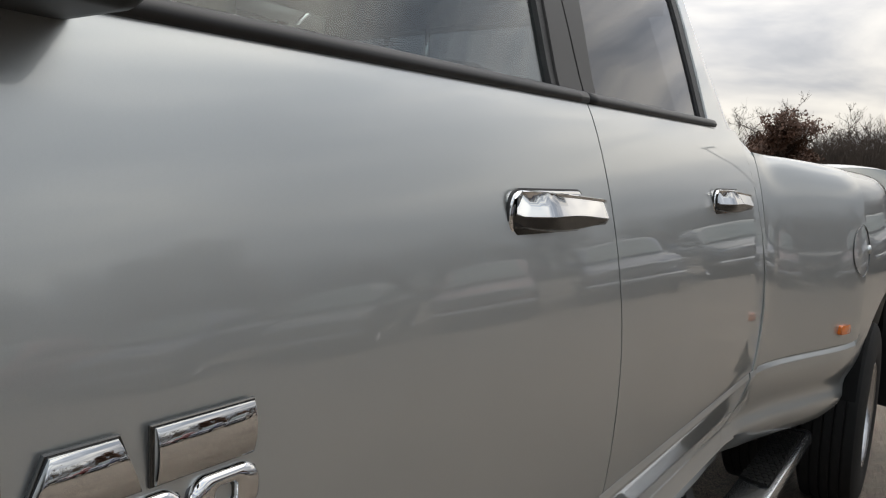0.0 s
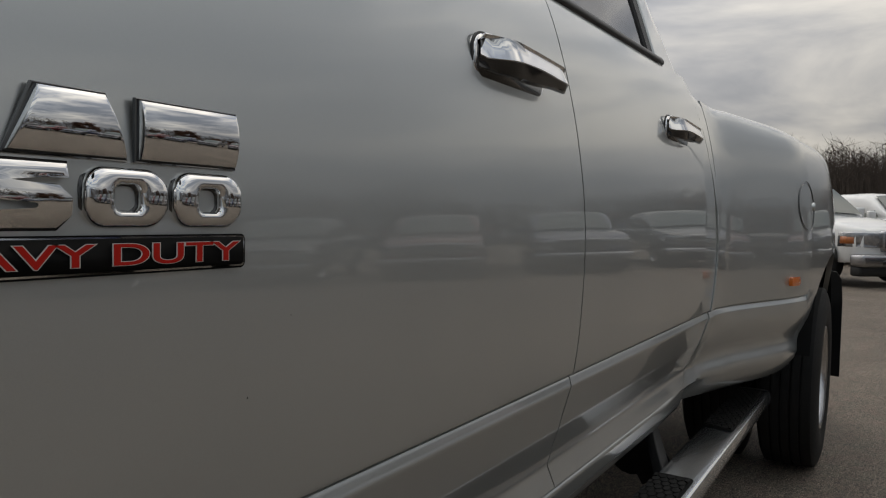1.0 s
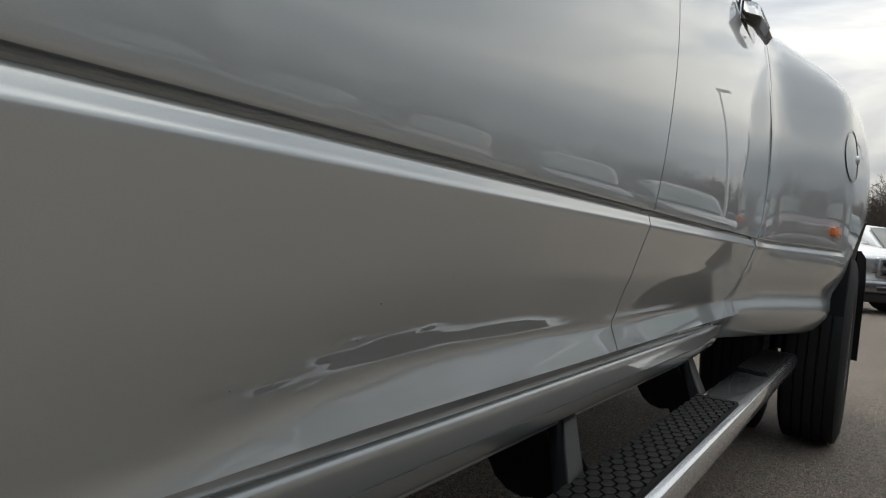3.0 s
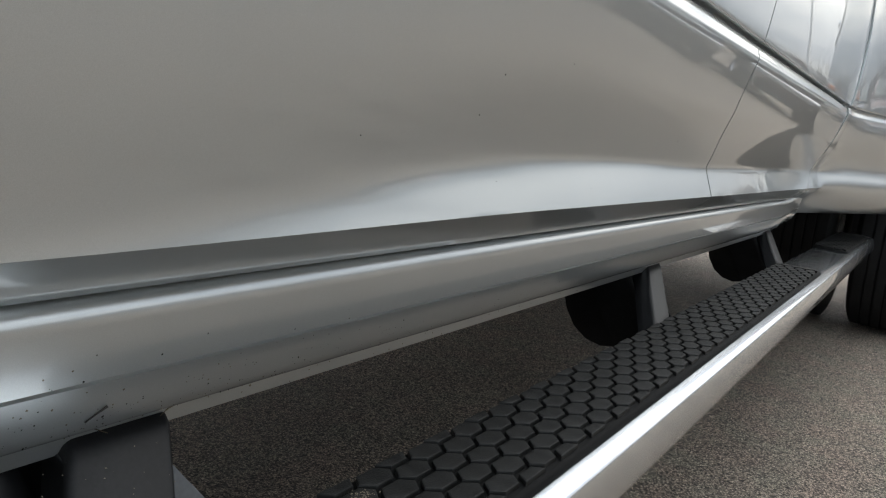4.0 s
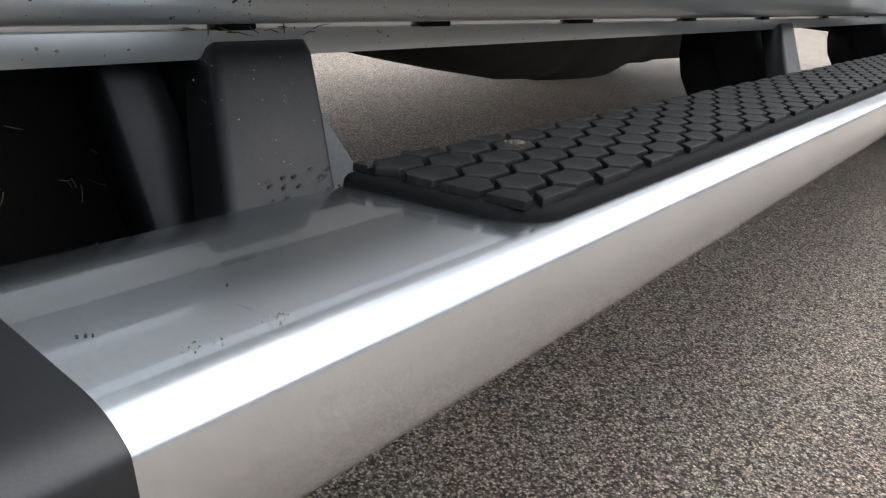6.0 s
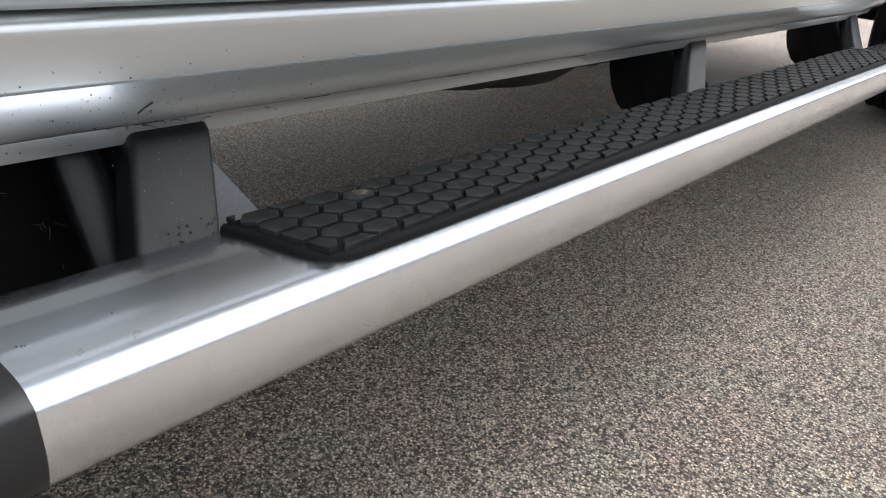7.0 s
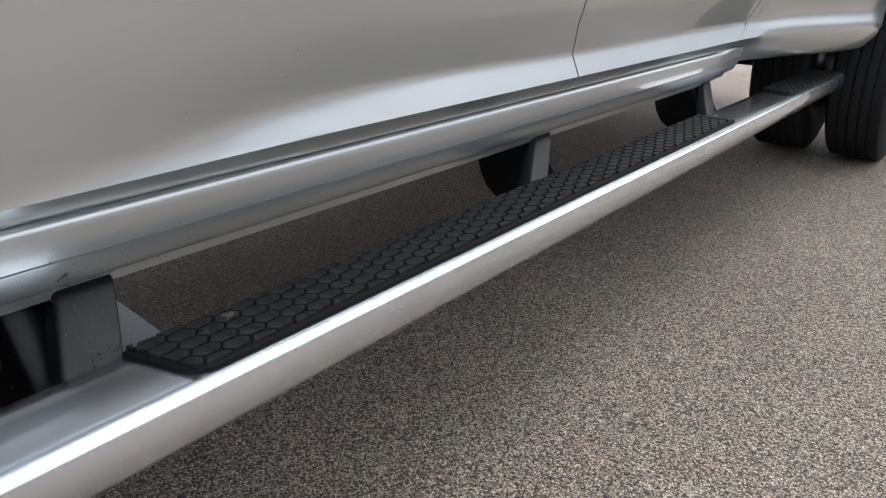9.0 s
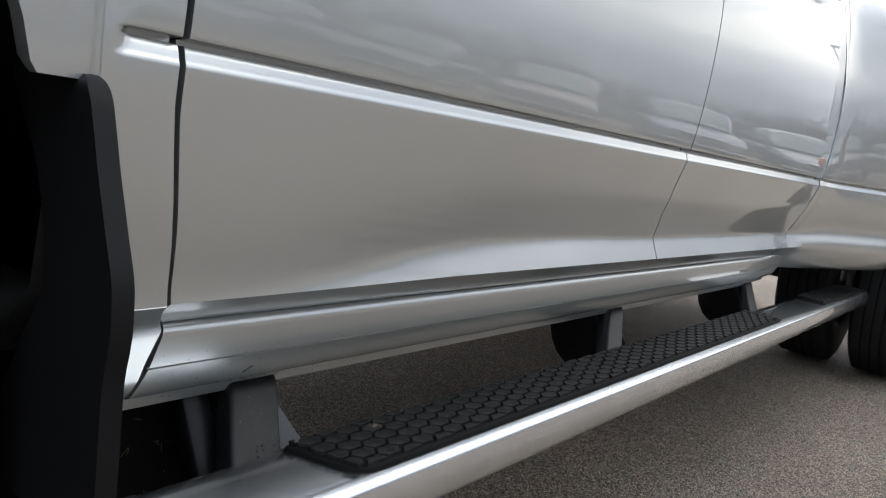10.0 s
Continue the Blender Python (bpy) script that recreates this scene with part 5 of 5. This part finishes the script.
            prism(bm, [(0.47 * math.cos(a), 0.47 * math.sin(a)) for a in [math.pi * k / 16 for k in range(17)]], 0.006, Matrix.Translation((sx * 0.998, wy, 0.44)) @ Matrix(((0, 0, 1, 0), (1, 0, 0, 0), (0, 1, 0, 0), (0, 0, 0, 1))))
            part("wheel_arch", bm, M_UNDER, t)
    bm = bmesh.new()
    box(bm, -0.5, 0.5, 0.02, 0.2, 0.62, 0.98, 0.05, 3)
    g = part("grille", bm, M_DULL, t, "chrome grille with dark openings")
    for sx in (-1, 1):
        for z0, z1 in ((0.655, 0.785), (0.82, 0.945)):
            bm = bmesh.new()
            box(bm, sx * 0.24 - 0.19, sx * 0.24 + 0.19, 0.008, 0.06, z0, z1, 0.02)
            part("opening", bm, M_GLOSS, g)
    bm = bmesh.new()
    box(bm, -0.97, 0.97, -0.02, 0.28, 0.36, 0.58, 0.06, 3)
    b = part("front_bumper", bm, M_DULL, t, "chrome front bumper")
    bm = bmesh.new()
    box(bm, -0.55, 0.55, -0.03, 0.1, 0.40, 0.48, 0.02)
    part("air_intake", bm, M_GLOSS, b)
    bm = bmesh.new()
    box(bm, -0.92, 0.92, 0.08, 0.3, 0.20, 0.38, 0.04)
    part("air_dam", bm, M_PLASTIC, t)
    return t


M_DARKGLASS_SOLID = material("dark_car_glass", (0.10, 0.118, 0.112), 0.04, ior=1.5)
white = parked_pickup(M_WHITE, "white pickup truck with chrome grille and bumper, parked on asphalt", M_AMBER_DULL)
white.matrix_world = pose(0.65, 14.67, 0, 0, 0, 50)
copy_thing(white, pose(2.18, 20.51, 0, 0, 0, 50))
# the row across the aisle, noses the other way
charcoal = parked_pickup(M_CHARCOAL, "charcoal pickup truck with chrome grille, parked in a row")
charcoal.matrix_world = pose(2.9, 16.2, 0, 0, 0, -30)
navy = parked_pickup(M_NAVY, "dark blue pickup truck with chrome grille, parked in a row")
navy.matrix_world = pose(4.7, 13.4, 0, 0, 0, -28)
maroon = parked_pickup(M_MAROON, "dark red pickup truck with chrome grille, parked in a row")
maroon.matrix_world = pose(6.7, 11.0, 0, 0, 0, -28)
copy_thing(charcoal, pose(8.7, 8.6, 0, 0, 0, -28))
copy_thing(navy, pose(10.7, 6.2, 0, 0, 0, -28))
copy_thing(maroon, pose(12.7, 3.8, 0, 0, 0, -28))
copy_thing(charcoal, pose(14.7, 1.4, 0, 0, 0, -28))
copy_thing(navy, pose(16.7, -1.0, 0, 0, 0, -28))


# ---------------------------------------------------------------- lamp post
def lamp_post(x, y):
    t = thing("lamp_post", "tall dark car park lamp post with a flat head", "lamp post", (x, y, 0))
    bm = bmesh.new()
    tube(bm, [(0, 0, 0), (0, 0, 0.06), (0, 0, 0.07), (0, 0, 9.0)], [0.2, 0.2, 0.09, 0.06], 12)
    part("pole", bm, M_CHARCOAL, t)
    bm = bmesh.new()
    box(bm, -0.75, 0.15, -0.2, 0.2, 8.95, 9.07, 0.04)
    part("lamp_head", bm, M_CHARCOAL, t)


lamp_post(6.3, 36.0)


# ---------------------------------------------------------------- trees
def tree_meshes(seed, height, leafy):
    rng = random.Random(seed)
    tb, cb = bmesh.new(), bmesh.new()

    def branch(p, d, length, r, level):
        k = 4 if level < 2 else 3
        pts, rad = [p], [r]
        q = p.copy()
        for i in range(k):
            d = (d + Vector((rng.uniform(-1, 1), rng.uniform(-1, 1), rng.uniform(-0.4, 0.7))) * (0.12 + 0.06 * level)).normalized()
            q = q + d * length / k
            pts.append(q.copy())
            rad.append(r * (1 - 0.75 * (i + 1) / k) + 0.011)
        tube(tb if level < 2 else cb, pts, rad, (8, 5, 3, 3, 3)[level], False)
        if level < 4:
            n = (8, 5, 5, 4)[level]
            for i in range(n):
                f = rng.uniform(0.30 if level == 0 else 0.15, 1.0)
                a = pts[min(int(f * k), k - 1)].lerp(pts[min(int(f * k) + 1, k)], f * k % 1)
                side = Vector((rng.uniform(-1, 1), rng.uniform(-1, 1), rng.uniform(-0.1, 0.9))).normalized()
                branch(a, (d * 0.55 + side).normalized(), length * rng.uniform(0.38, 0.62), r * (0.5 if level == 0 else 0.55) * (1.1 - 0.6 * f), level + 1)
        if leafy and level >= 2:
            for i in range(5):
                c = pts[rng.randint(1, k)] + Vector((rng.gauss(0, 0.22), rng.gauss(0, 0.22), rng.gauss(0, 0.18)))
                u = Vector((rng.uniform(-1, 1), rng.uniform(-1, 1), rng.uniform(-1, 1))).normalized() * rng.uniform(0.07, 0.16)
                v = u.orthogonal() * rng.uniform(0.6, 1)
                vs = [cb.verts.new(c + w) for w in (u, v, -u, -v)]
                cb.faces.new(vs)

    branch(Vector((0, 0, -0.1)), Vector((0, 0, 1)), height * 0.72, height * 0.016 + 0.03, 0)
    return mesh_of("trunk", tb, M_BARK), mesh_of("crown", cb, M_LEAF if leafy else M_TWIG, False)


TREES = [(tree_meshes(11 + k, h, lf), lf) for k, (h, lf) in enumerate(((9.0, False), (11.0, False), (8.0, True), (10.0, False)))]


def plant(x, y, k, s, turn):
    (trunk, crown), leafy = TREES[k]
    t = thing("tree", "oak holding rust-brown withered leaves" if leafy else "bare winter tree with fine brown twigs", "tree", (x, y, 0), "tree line")
    t.scale, t.rotation_euler = (s, s, s), (0, 0, turn)
    for name, me in (("trunk", trunk), ("crown", crown)):
        o = new(name, me)
        o.parent = t


rt = random.Random(5)
for i in range(70):
    x = -46 + i * 1.3 + rt.uniform(-0.6, 0.6)
    plant(x, 68 + rt.uniform(-5, 12), rt.choice((0, 1, 3, 0, 1, 2)), rt.uniform(0.5, 0.76), rt.uniform(0, 6))
for i in range(56):
    y = -20 + i * 1.8 + rt.uniform(-1, 1)
    plant(46 + rt.uniform(-4, 9), y, rt.choice((0, 1, 3, 2, 0)), rt.uniform(0.75, 1.1), rt.uniform(0, 6))
plant(-11.3, 60, 2, 0.86, 1.4)
plant(-12.0, 61, 2, 0.70, 3.1)
plant(-10.2, 61, 2, 0.74, 5.0)
plant(34, 27, 2, 1.15, 0.4)
plant(33, 22, 2, 1.0, 2.4)

# scrub under the trees: one uneven thicket of stems
bm = bmesh.new()
rs = random.Random(9)
for i in range(5200):
    if i % 2:
        x, y = rs.uniform(-60, 60), 64 + rs.uniform(0, 16)
    else:
        x, y = 44 + rs.uniform(0, 16), rs.uniform(-40, 80)
    h = rs.uniform(1.2, 4.6)
    w = rs.uniform(0.02, 0.05)
    a = rs.uniform(0, 6.28)
    dx, dy = math.cos(a) * w, math.sin(a) * w
    lx, ly = rs.gauss(0, 0.5), rs.gauss(0, 0.5)
    for s0 in range(3):
        ox, oy = rs.gauss(0, 0.45), rs.gauss(0, 0.45)
        vs = [bm.verts.new(p) for p in ((x - dx, y - dy, 0), (x + dx, y + dy, 0), (x + lx + ox, y + ly + oy, h * rs.uniform(0.6, 1)))]
        bm.faces.new(vs)
tagged(new("thicket", mesh_of("thicket", bm, M_TWIG, False)), "dense brown winter scrub along the car park", "scrub", kind="stuff")
# a close stand of slim trunks behind the scrub
bm = bmesh.new()
for i in range(5200):
    if i % 3:
        x, y = rs.uniform(-34, 26), 68 + abs(rs.gauss(0, 7))
    else:
        x, y = 50 + abs(rs.gauss(0, 7)), rs.uniform(-30, 80)
    h = rs.uniform(3.5, 8.6) * mix(0.78, 1.0, smooth(-9, -3, x)) * (0.86 + 0.14 * math.sin(x * 0.31) * math.cos(y * 0.23))
    w = rs.uniform(0.025, 0.06)
    a = rs.uniform(0, 6.28)
    lx, ly = rs.gauss(0, 0.35), rs.gauss(0, 0.35)
    top = (x + lx, y + ly, h)
    bm.faces.new([bm.verts.new(p) for p in ((x - math.cos(a) * w, y - math.sin(a) * w, 0), (x + math.cos(a) * w, y + math.sin(a) * w, 0), top)])
    for s0 in range(5):
        f = rs.uniform(0.45, 0.95)
        bx, by, bz = x + lx * f, y + ly * f, h * f
        ex, ey, ez = bx + rs.gauss(0, 0.5), by + rs.gauss(0, 0.5), bz + rs.uniform(0.3, 1.3)
        t = w * 0.5
        bm.faces.new([bm.verts.new(p) for p in ((bx - t, by, bz - t), (bx + t, by, bz + t), (ex, ey, ez))])
for i in range(5200):
    x, y = rs.uniform(-18, 6) + rs.gauss(0, 4), 66 + abs(rs.gauss(0, 6))
    h = rs.uniform(4.6, 9.3) * mix(0.76, 1.0, smooth(-9, -3, x)) * (0.88 + 0.12 * math.sin(x * 0.9) * math.cos(x * 0.37))
    w = rs.uniform(0.03, 0.075)
    lx = rs.gauss(0, 0.4)
    bm.faces.new([bm.verts.new(p) for p in ((x - w, y, 0), (x + w, y, 0), (x + lx, y, h))])
    for s0 in range(7):
        f = rs.uniform(0.3, 0.97)
        bx, bz = x + lx * f, h * f
        t = w * 0.45
        bm.faces.new([bm.verts.new(p) for p in ((bx, y, bz - t), (bx, y, bz + t), (bx + rs.gauss(0, 0.6), y + rs.gauss(0, 0.4), bz + rs.uniform(0.3, 1.3)))])
tagged(new("thicket", mesh_of("thicket", bm, M_TWIG, False)), "close stand of slim bare trunks", "woods", kind="stuff")
# grass verge beyond the asphalt
bm = bmesh.new()
grid(bm, [[(x, y, 0.02) for x in (-120, 120)] for y in (58, 140)])
tagged(new("verge", mesh_of("verge", bm, M_GRASS, False)), "winter grass verge below the tree line", "ground", kind="structure")
bm = bmesh.new()
grid(bm, [[(x, y, 0.024) for x in (40, 120)] for y in (-80, 57.9)])
tagged(new("verge", mesh_of("verge", bm, M_GRASS, False)), "winter grass verge below the tree line", "ground", kind="structure")


# ---------------------------------------------------------------- tread mats and their raised hexagons
HEX_W, HEX_STEP = 0.0218, 0.0286


def hex_outline(x_lo=-1.0, x_hi=1.0):
    """An elongated hexagon, its points along the board; cut off at the mat's border."""
    pts = [(0.0, 0.0166), (0.0090, 0.0090), (0.0090, -0.0090), (0.0, -0.0166), (-0.0090, -0.0090), (-0.0090, 0.0090)]
    if x_lo > -1:
        pts = [(0.0, 0.0154), (0.0093, 0.0088), (0.0093, -0.0088), (0.0, -0.0154)]
    if x_hi < 1:
        pts = [(0.0, -0.0154), (-0.0093, -0.0088), (-0.0093, 0.0088), (0.0, 0.0154)]
    return pts[::-1]


def hex_mesh(outline, bevel=0.0013):
    bm = bmesh.new()
    prism(bm, outline, 0.0042, Matrix.Identity(4), bevel, 2)
    return mesh_of("hex_pad", bm, M_PAD, False)


def cut_pad(mat, me, x, y, y_front, skew):
    """Pads that meet the mat's slanted front border are cut off along it; true where the whole pad is dealt with."""
    ring = hex_outline() if me is HEX else hex_outline(x_lo=0) if me is HEX_IN else hex_outline(x_hi=0)
    over = lambda p: (y + p[1]) - (y_front + skew * (x + p[0] + 0.044) / 0.096)
    if min(over(p) for p in ring) >= 0:
        return False
    kept = []
    for p, q in zip(ring, ring[1:] + ring[:1]):
        a, b = over(p), over(q)
        if a >= 0:
            kept.append(p)
        if a * b < 0:
            kept.append((mix(p[0], q[0], a / (a - b)), mix(p[1], q[1], a / (a - b))))
    if len(kept) > 2 and max(over(p) for p in kept) > 0.003:
        o = new("hex_pad", hex_mesh(kept, 0.0005))
        o.parent = mat
        o.location = (x, y, 0.4108)
    return True


HEX, HEX_IN, HEX_OUT = hex_mesh(hex_outline()), hex_mesh(hex_outline(x_lo=0)), hex_mesh(hex_outline(x_hi=0))
for y0, y1, skew in ((0.180, 1.815, 0.026), (2.36, 3.00, -0.03)):
    tread = tread_mat(y0, y1, skew)
    rest = bmesh.new()
    for col in range(-1, int((y1 - y0 - 0.035) / HEX_STEP) + 1):
        y = y0 + 0.0285 + col * HEX_STEP
        odd = col % 2
        row = [(-0.0305 + r * HEX_W, HEX) for r in range(4)] if not odd else [(-0.0415, HEX_IN)] + [(-0.0196 + r * HEX_W, HEX) for r in range(3)] + [(0.0468, HEX_OUT)]
        for x, me in row:
            if y + 0.017 > y1 - 0.004 or (col < 2 and cut_pad(tread, me, x, y, y0 + 0.007, skew)):
                continue
            if y0 < 1 and y < 1.78:
                o = new("hex_pad", me)
                o.parent = tread
                o.location = (x, y, 0.4108)
            else:
                prism(rest, hex_outline() if me is HEX else hex_outline(x_lo=0) if me is HEX_IN else hex_outline(x_hi=0), 0.0046, pose(x, y, 0.4108))
    tagged(part("hex_pads", rest, M_PAD, tread, smooth=False), kind="stuff")


# ---------------------------------------------------------------- dirt and small marks
def specks(name, places, mat, parent, size, seed, label=""):
    """Tiny raised crumbs at places (point, normal)."""
    rng = random.Random(seed)
    bm = bmesh.new()
    for p, nrm in places:
        p, nrm = Vector(p), Vector(nrm).normalized()
        u = nrm.orthogonal().normalized()
        v = nrm.cross(u)
        r = size * rng.uniform(0.35, 1.3)
        k = rng.randint(5, 7)
        ring = [bm.verts.new(p + nrm * 0.0002 + (u * math.cos(a) + v * math.sin(a)) * r * rng.uniform(0.5, 1.1)) for a in [2 * math.pi * j / k for j in range(k)]]
        tip = bm.verts.new(p + nrm * (r * 0.45 + 0.0003))
        for j in range(k):
            bm.faces.new((ring[j], ring[(j + 1) % k], tip))
    return tagged(part(name, bm, mat, parent, label), kind="stuff")


rd = random.Random(21)
rocker_face = pchip([(0.4712, -0.1065), (0.4740, -0.0972), (0.4765, -0.0946), (0.4826, -0.0906), (0.4908, -0.0862), (0.507, -0.0785), (0.515, -0.0766), (0.5375, -0.0722)])
low = []
for i in range(300):
    y = abs(rd.gauss(0.05, 0.55)) + 0.04
    z = 0.472 + abs(rd.gauss(0, 0.015))
    if z < 0.53 and y < 2.0:
        low.append(((rocker_face(z), y, z), (1, 0, -0.4)))
specks("dirt", low, M_MUDDARK, near_rocker, 0.0004, 3)
# splashes thrown up ahead of the first bracket
splash = []
for i in range(120):
    y, z = rd.gauss(0.16, 0.11), 0.472 + abs(rd.gauss(0, 0.026))
    if 0.04 < y < 0.7 and z < 0.535:
        splash.append(((rocker_face(z), y, z), (1, 0, -0.3)))
specks("dirt", splash[::2], M_MUD, near_rocker, 0.0007, 11)
specks("dirt", splash[1::2], M_MUDDARK, near_rocker, 0.0007, 12)
# road film on the first bracket's face
bracket_face = [(mix(-0.108, -0.043, f) + 0.001, y, mix(0.464, 0.399, f)) for f, y in [(rd.uniform(0.08, 0.92), rd.uniform(0.125, 0.205)) for i in range(46)]]
specks("dirt", [(p, (0.72, -0.1, 0.7)) for p in bracket_face], M_MUD, first_bracket, 0.0004, 13)
specks("dirt", [((mix(-0.1175, -0.1222, (0.465 - z) / 0.013), y, z), (1, 0, 0)) for y, z in [(rd.uniform(0.04, 1.9), rd.uniform(0.4535, 0.465)) for i in range(120)]], M_MUD, near_rocker, 0.0010, 4)
specks("dirt", [((cab_at(y, z), y, z), (1, 0, 0)) for y, z in ((0.42, 0.69), (0.47, 0.61), (0.36, 0.985), (0.52, 0.71), (0.66, 0.602), (0.31, 0.92), (0.78, 0.72), (0.41, 0.66), (0.9, 0.66), (0.28, 0.64))], M_MUDDARK, near_door, 0.0009, 5)
specks("dirt", [((x, y, 0.4049), (0, 0, 1)) for x, y in ((0.019, 0.024), (0.020, 0.026), (0.021, 0.0275), (0.017, 0.075), (0.044, 0.193), (0.042, 0.195), (0.02, 0.13), (-0.01, 0.16))], M_MUDDARK, board, 0.0007, 6)
for px, py, n, seed in ((0.044, 0.048, 16, 7), (0.046, 0.073, 22, 8)):
    specks("dirt", [((px + 0.0022 * rd.gauss(0, 1), py + 0.0035 * rd.gauss(0, 1), 0.4048), (0, 0, 1)) for i in range(n)], M_MUD, board, 0.0004, seed)
specks("dirt", [((-0.020 + 0.0032 * rd.gauss(0, 1), 0.298 + 0.0055 * rd.gauss(0, 1), 0.4151), (0, 0, 1)) for i in range(60)], M_MUD, truck, 0.0007, 15)
# wet mud along the foot of the first bracket's cover
specks("dirt", [((mix(-0.112, -0.050, f) + 0.001, y, mix(0.455, 0.388, f)), (0.72, -0.1, 0.7)) for f, y in [(rd.uniform(0.72, 0.98), rd.uniform(0.135, 0.195)) for i in range(34)]], M_MUDDARK, first_bracket, 0.0013, 16)
# a twig caught on the rocker, and dry grass on the first bracket
bm = bmesh.new()
tube(bm, [(-0.0898, 0.154, 0.483), (-0.0872, 0.158, 0.4870), (-0.0848, 0.163, 0.491)], [0.0005, 0.0005, 0.0008], 5)
tagged(part("twig", bm, M_MUDDARK, None), "thin dark twig stuck to the silver rocker panel", "twig")
bm = bmesh.new()
for i in range(16):
    y0, x0 = rd.uniform(0.155, 0.225), rd.uniform(-0.124, -0.112)
    d = Vector((rd.uniform(-0.4, 0.5), rd.uniform(-1, 1), rd.uniform(-0.05, 0.25))).normalized() * rd.uniform(0.008, 0.024)
    p = Vector((x0, y0, 0.4655))
    tube(bm, [p, p + d * 0.5 + Vector((0, 0, 0.001)), p + d], [0.0004, 0.0004, 0.0002], 3)
for i in range(14):
    p = Vector((-0.176, rd.gauss(0.115, 0.02), rd.gauss(0.392, 0.022)))
    d = Vector((rd.uniform(0, 0.5), rd.uniform(-1, 1), rd.uniform(-1, 1))).normalized() * rd.uniform(0.004, 0.014)
    tube(bm, [p, p + d * 0.5 + Vector((0.001, 0, 0)), p + d], [0.0004, 0.0004, 0.0002], 3)
tagged(part("dry_grass", bm, M_STRAW, None), "dry grass blades caught on the step bracket", "dry grass", kind="stuff")
